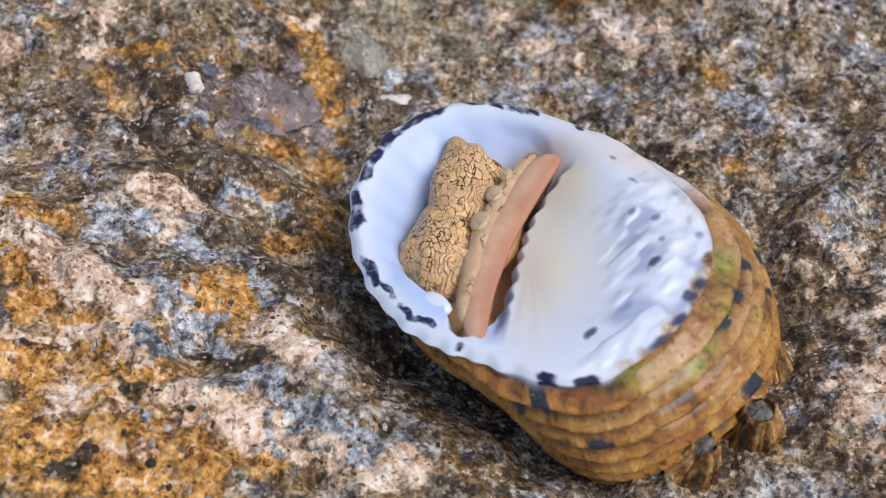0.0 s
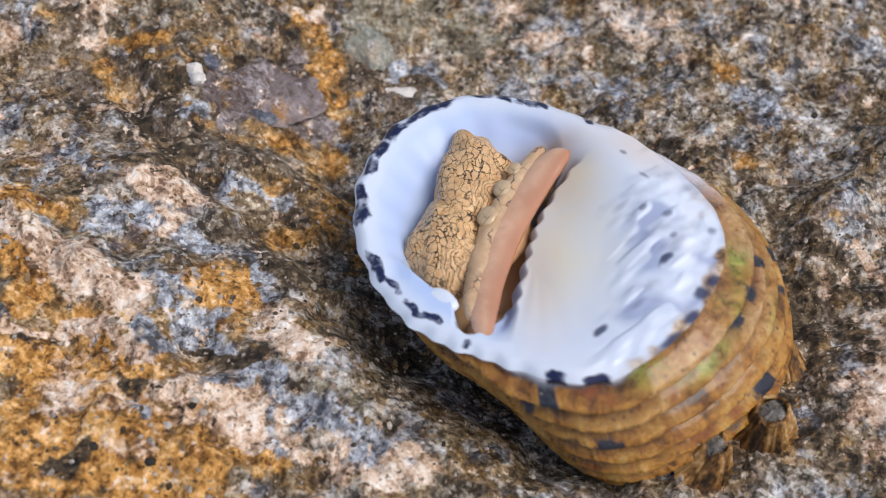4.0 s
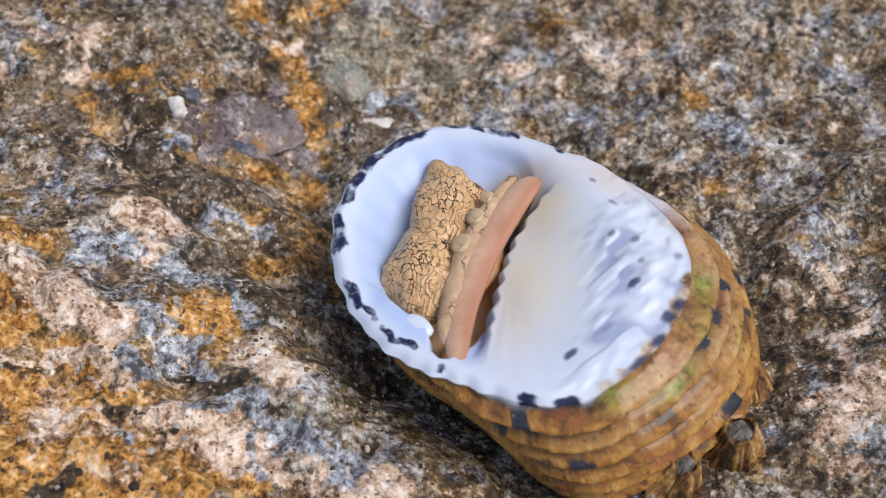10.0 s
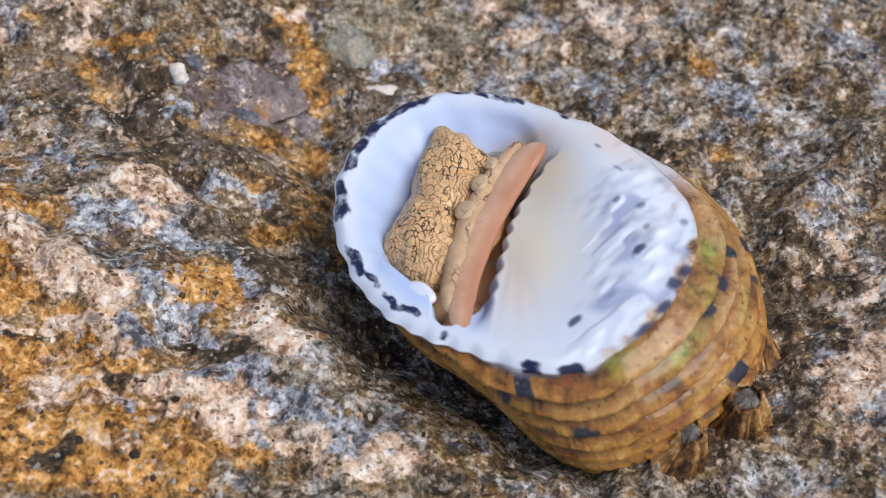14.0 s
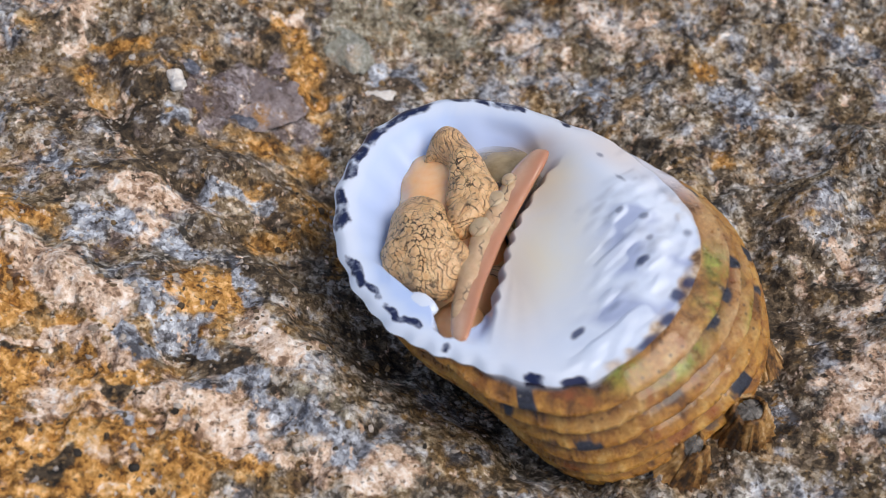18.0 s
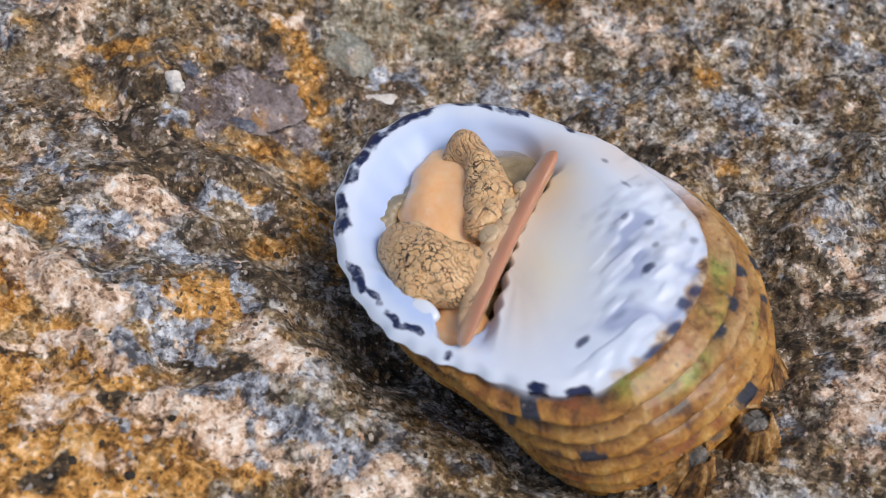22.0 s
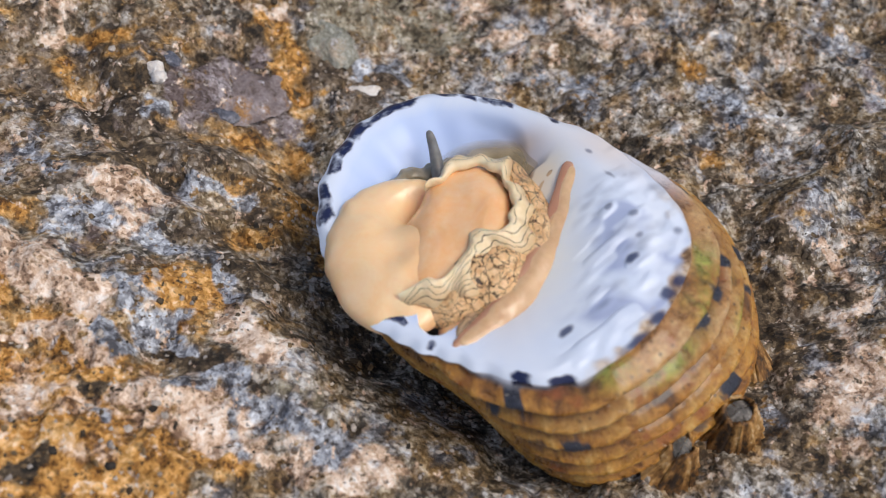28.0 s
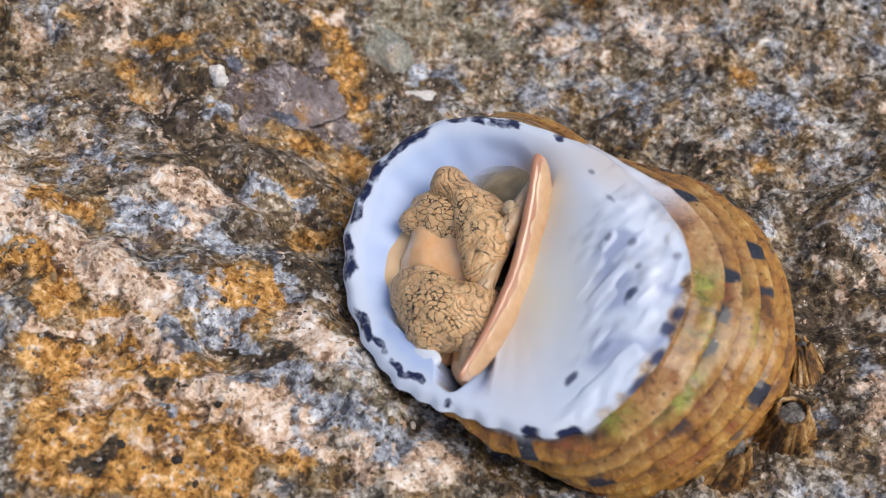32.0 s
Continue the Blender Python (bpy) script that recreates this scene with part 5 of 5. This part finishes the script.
PURPLE = stone_material("purple_stone", (0.11, 0.082, 0.075), (0.27, 0.225, 0.225), (0.46, 0.42, 0.44), 800.0, 0.95)
GREENISH = stone_material("greenish_stone", (0.15, 0.14, 0.10), (0.34, 0.34, 0.29), (0.58, 0.58, 0.52), 1500.0, 0.4)
QUARTZ = stone_material("white_quartz", (0.70, 0.63, 0.56), (0.86, 0.82, 0.77), (0.90, 0.88, 0.86))
BLUE_GREY = stone_material("blue_grey_stone", (0.06, 0.065, 0.085), (0.16, 0.17, 0.21), (0.38, 0.39, 0.44))


def set_pebble(x, y, rx, ry, high, turn, material, label, seed):
    """A pebble worn flush with the rock: a low dome with an uneven outline."""
    u = np.linspace(0, 1, 40)[:, None] ** 0.8
    a = np.linspace(0, 2 * np.pi, 96, endpoint=False)[None, :]
    out = 1 + 0.22 * soft_noise(np.cos(a) * 1.6, np.sin(a) * 1.6, 0, seed) + 0.10 * soft_noise(np.cos(a) * 5, np.sin(a) * 5, 0, seed + 1)
    px, py = u * rx * out * np.cos(a), u * ry * out * np.sin(a)
    c, s = math.cos(radians(turn)), math.sin(radians(turn))
    wx, wy = px * c - py * s, px * s + py * c
    low = rock_height(x + wx * 0.7, y + wy * 0.7) - rock_at(x, y)
    z = 0.45 * low + high * (np.sqrt(np.clip(1.02 - u * u, 0, 1)) - 0.62) + 0.16 * soft_noise(wx / 0.8, wy / 0.8, 0, seed + 2) + 0.07 * soft_noise(wx / 0.3, wy / 0.3, 0, seed + 3)
    ob = mesh_part("pebble", grid_mesh("pebble", np.stack([wx, wy, z], -1), True), material)
    ob.matrix_basis = pose(x * MM, y * MM, rock_at(x, y) * MM)
    return tagged(ob, label, "stone")


set_pebble(-12.1, 9.1, 3.2, 2.2, 0.70, 10, PURPLE, "purplish-grey pebble set flush into the rock", 101)
set_pebble(-6.2, 14.8, 1.5, 2.2, 0.8, 20, GREENISH, "pale greenish-grey pebble set into the rock", 111)
stone("stone_chip", -17.05, 8.8, (0.70, 0.80, 0.6), 15, QUARTZ, "small white quartz chip stuck in the rock", 121, 0.1, 0.45)
stone("stone_chip", -12.85, 7.35, (0.95, 0.5, 0.4), -18, BLUE_GREY, "small dark blue-grey chip in the rock", 131, 0.0, 0.3)
stone("stone_chip", -16.5, 10.2, (0.8, 0.4, 0.3), -40, BLUE_GREY, "dark slaty sliver above the white chip", 136, 0.1, 0.3)
stone("stone_chip", -4.0, 10.8, (1.3, 0.7, 0.3), -12, QUARTZ, "flat pale chip in the rock behind the shell", 141, 0.5, 0.3)


# ---- what moves ----
def motions():
    rest = pose(*SNAIL_POSE)
    walk(snail, [(0, rest), (29.2, rest), (29.5, pose(0.00171, -0.00962, 0.00972, 5.50, -24.37, -0.52)), (30, pose(0.00153, -0.00967, 0.00962, 6.17, -24.74, -0.23)), (30.5, pose(0.00154, -0.00968, 0.00960, 6.20, -24.79, -0.20)), (31, pose(0.00154, -0.00971, 0.00961, 6.02, -24.74, -0.29)), (31.5, pose(0.00156, -0.00972, 0.00965, 6.10, -24.71, -0.17)), (32, pose(0.00157, -0.00977, 0.00968, 5.96, -24.67, -0.22))])
    for thing, rows in PARTS_MOVE:
        walk(thing, [(r[0], pose(r[1] * MM, r[2] * MM, r[3] * MM, *r[4:])) for r in rows])


# seconds, place in the shell in millimetres, turn in degrees
PARTS_MOVE = [
    (operculum, [(0, -0.75, 0.1, -0.3, 0, -4, -21), (13.5, -0.75, 0.1, -0.3, 0, -6, -21), (15.5, -0.7, 0.2, -0.15, 0, -10, -22), (17, -0.75, 0.1, -0.1, 0, -16, -22), (19, -0.7, 0.0, 0.05, 0, -24, -22), (21, -0.6, -0.1, 0.2, 0, -32, -23), (23, -0.35, -0.3, 0.75, 0, -54, -24), (24.5, 0.0, -0.5, 0.8, 0, -76, -25), (26.5, 0.9, -0.8, 0.2, 0, -110, -29), (28, 0.75, -1.2, -0.2, 0, -150, -31), (28.8, 0.15, -1.4, -0.2, 0, -150, -32), (29.2, 0.15, -1.4, -0.2, 0, -150, -32), (29.6, 0.5, 0.0, 0.8, 0, -112, -24), (30.2, 0.4, 0.4, 0.8, 0, -108, -24), (32, -0.15, 0.5, 0.8, 0, -100, -23)]),
    (strap, [(0, -1.7, 1.25, -0.6, 0, 0, -21), (13.5, -1.7, 1.25, -0.6, 0, 0, -21), (17, -1.1, 0.7, -0.55, 0, 0, -23), (19, -0.85, 0.32, -0.5, 0, 0, -24), (21, -0.65, 0.2, -0.45, 0, 0, -25), (23, -0.6, 0.1, -0.35, 0, 0, -26), (24.5, -0.55, -0.38, -0.3, 0, 0, -26), (26.5, 0.0, -0.6, -0.3, 0, -60, -26), (28, 0.2, -0.9, -0.4, 0, -80, -28), (28.8, 0.0, -1.4, -0.4, 0, -80, -29), (29.2, 0.0, -1.4, -0.4, 0, -80, -29), (29.6, 0.2, -0.39, -0.2, 0, -20, -23), (30.2, 0.25, 0.1, -0.15, 0, 0, -23), (32, -0.45, 0.25, -0.15, 0, 0, -23)]),
    (upper, [(0, -3.70, 6.20, -1.30, 0, 18, 0), (13.5, -3.70, 6.20, -1.30, 0, 18, 0), (15.5, -3.20, 6.00, -1.80, 0, 24, -3), (17, -2.80, 5.80, -2.80, 0, 28, -2), (19, -2.70, 5.60, -4.00, 0, 30, 0), (29.2, -3.00, 5.00, -4.00, 0, 10, 60), (29.6, -3.10, 4.60, -1.50, 0, 0, 66), (30.2, -3.30, 5.00, -0.95, 0, 0, 70), (32, -3.70, 5.50, -0.95, 0, 0, 70)]),
    (crest, [(0, -5.6, 4.2, -4.6, 0, 0, 0), (13.5, -5.6, 4.2, -4.2, 0, 0, 0), (15.5, -5.5, 4.3, -1.6, 0, 0, 0), (17, -5.4, 4.3, -0.7, 0, 0, 0), (19, -5.1, 4.3, -0.6, 0, 0, 0), (21, -4.7, 4.2, -0.5, 0, 0, 0), (24, -3.4, 3.8, -0.5, 0, 0, 0), (26.5, -1.8, 2.0, -0.6, 0, 0, 0), (28, -1.1, 0.8, -0.9, 0, 0, 0), (28.8, -0.6, -0.2, -1.0, 0, 0, 0), (29.2, -0.6, -0.2, -1.0, 0, 0, 0), (29.6, -3.2, 1.2, -0.3, 0, 0, 4), (30.2, -3.4, 2.0, 0.0, 0, 0, 8), (32, -4.4, 2.8, 0.0, 0, 0, 8)]),
    (lower, [(0, -5.2, 1.3, -1.6, 0, 0, 0), (13.5, -5.2, 1.3, -1.6, 0, 0, 0), (15.5, -5.2, 1.0, -1.3, 0, 0, 6), (17, -5.3, 0.9, -1.0, 0, 0, 12), (19, -5.25, 0.8, -0.9, 0, 0, 18), (21, -5.1, 0.3, -0.8, 0, 0, 32), (23, -5.1, -0.6, -0.7, 0, 0, 68), (24.2, -4.8, -1.0, -0.6, 0, 0, 96), (26.5, -2.2, -1.8, -0.6, 0, 0, 114), (28, -1.5, -2.3, -1.0, 0, 0, 125), (28.8, -1.9, -2.9, -1.0, 0, 0, 125), (29.2, -1.9, -2.9, -1.0, 0, 0, 125), (29.6, -3.2, -1.9, -0.8, 0, 0, 90), (30.2, -3.8, -0.7, -0.55, 0, 0, 60), (32, -4.5, -0.7, -0.55, 0, 0, 50)]),
    (sole, [(0, -3.6, 3.9, -2.2, 0, 0, 8), (13.5, -3.6, 3.9, -2.1, 0, 0, 8), (15.5, -4.4, 4.6, -2.3, 0, 3, 4), (17, -4.3, 4.4, -1.93, 0, -4, 12), (21, -4.1, 4.7, -1.33, 0, -4, 4), (24, -3.6, 4.3, -1.03, 0, -4, -10), (26.5, -2.6, 2.9, -0.35, 0, 0, -16), (28, -2.55, 0.95, -0.07, 0, -6, -10), (28.8, -2.95, -0.15, -0.07, 0, -6, -10), (29.2, -2.95, -0.15, -0.07, 0, -6, -10), (29.6, -3.2, 1.2, -0.6, 0, 0, -10), (30.2, -3.2, 2.2, -0.9, 0, 0, 0), (32, -4.1, 2.9, -0.95, 0, 0, 0)]),
    (frill, [(0, -4.0, 3.0, -5.0, 0, 0, 0), (21, -3.6, 3.0, -3.8, 0, 0, 0), (23, -3.4, 2.6, -2.2, 0, 0, 0), (24.5, -3.4, 3.0, -1.4, 0, 0, 0), (26.5, -2.3, 2.0, 0.57, 0, 0, 0), (28, -2.2, 1.0, 0.92, 0, 0, 0), (28.8, -2.65, 0.1, 0.97, 0, 0, 0), (29.2, -2.7, 0.1, 0.97, 0, 0, 0), (29.6, -3.4, 0.8, -0.9, 0, 0, 0), (30.2, -3.85, 2.47, -2.6, 0, 0, 0), (32, -3.6, 3.0, -3.6, 0, 0, 0)]),
    (front, [(0, -4.60, 3.00, -5.40, 0, 0, 0), (15.5, -4.60, 3.00, -5.20, 0, 0, 0), (20, -5.00, 2.90, -4.40, 0, 0, 0), (23, -5.55, 2.80, -2.60, 0, 0, -20), (24.5, -5.80, 1.60, -1.80, 0, 0, -22), (26.5, -6.00, 1.30, -1.20, 0, 0, 0), (28, -6.30, 0.20, -0.75, 0, 4, 2), (28.8, -7.30, -0.60, -0.60, 0, 5, 0), (29.2, -7.50, -0.70, -0.60, 0, 5, 0), (29.6, -6.50, 0.60, -1.00, 0, -4, 0), (30.2, -5.90, 1.30, -2.40, 0, 0, -10), (32, -6.80, 1.60, -2.40, 0, 0, -10)]),
    (stalk, [(0, -3.3, -3.6, -4.6, 0, 0, 0), (14, -3.3, -3.6, -4.4, 0, 0, 0), (18, -3.9, -3.4, -3.4, 0, 0, 0), (24.5, -3.5, -3.5, -2.2, 0, 0, 0), (28, -2.3, -4.6, -1.9, 0, 0, 0), (29.2, -2.6, -4.8, -1.9, 0, 0, 0), (29.6, -2.6, -3.9, -2.0, 0, 0, 0), (32, -3.0, -3.6, -2.4, 0, 0, 0)]),
    (film, [(0, 0.40, 6.60, -2.60, 0, 0, -20), (14, 0.40, 6.60, -2.20, 0, 0, -20), (17, 0.20, 6.90, -1.70, 0, 0, -20), (24.5, 0.10, 6.90, -1.50, 0, 0, -20), (28, -0.10, 6.30, -1.05, 0, 0, -22), (29.2, -0.20, 6.30, -1.05, 0, 0, -22), (29.6, 0.20, 6.90, -1.60, 0, 0, -20), (32, 0.20, 6.90, -1.70, 0, 0, -20)]),
    (tentacle, [(0, -4.20, 5.20, -4.40, 0, 0, 4), (24.5, -4.30, 5.80, -3.20, 0, 0, 4), (26.5, -4.62, 7.48, -1.20, 20, 0, 14), (28, -3.77, 6.66, -0.20, 28, 0, 6), (28.8, -5.36, 7.18, 0.20, 28, 0, 6), (29.2, -5.36, 7.18, 0.20, 28, 0, 6), (29.55, -4.78, 6.79, -1.80, 10, 0, 4), (30.2, -4.30, 5.40, -4.20, 0, 0, 4), (32, -4.20, 5.20, -4.40, 0, 0, 4)]),
    (mantle, [(0, -5.00, 5.60, -4.40, 0, 0, -30), (18, -5.60, 5.40, -3.60, 0, 0, -36), (22, -6.60, 5.00, -1.70, 0, 0, -40), (24.5, -6.50, 5.00, -1.50, 0, 0, -45), (26.5, -5.60, 5.90, -1.50, 0, 0, -62), (28, -5.00, 5.60, -1.30, 0, 0, -68), (28.8, -5.20, 5.60, -1.20, 0, 0, -68), (29.2, -5.20, 5.60, -1.20, 0, 0, -68), (29.6, -5.60, 5.60, -1.80, 0, 0, -50), (30.2, -6.20, 4.80, -2.20, 0, 0, -40), (32, -6.40, 4.60, -2.60, 0, 0, -34)]),
]
motions()
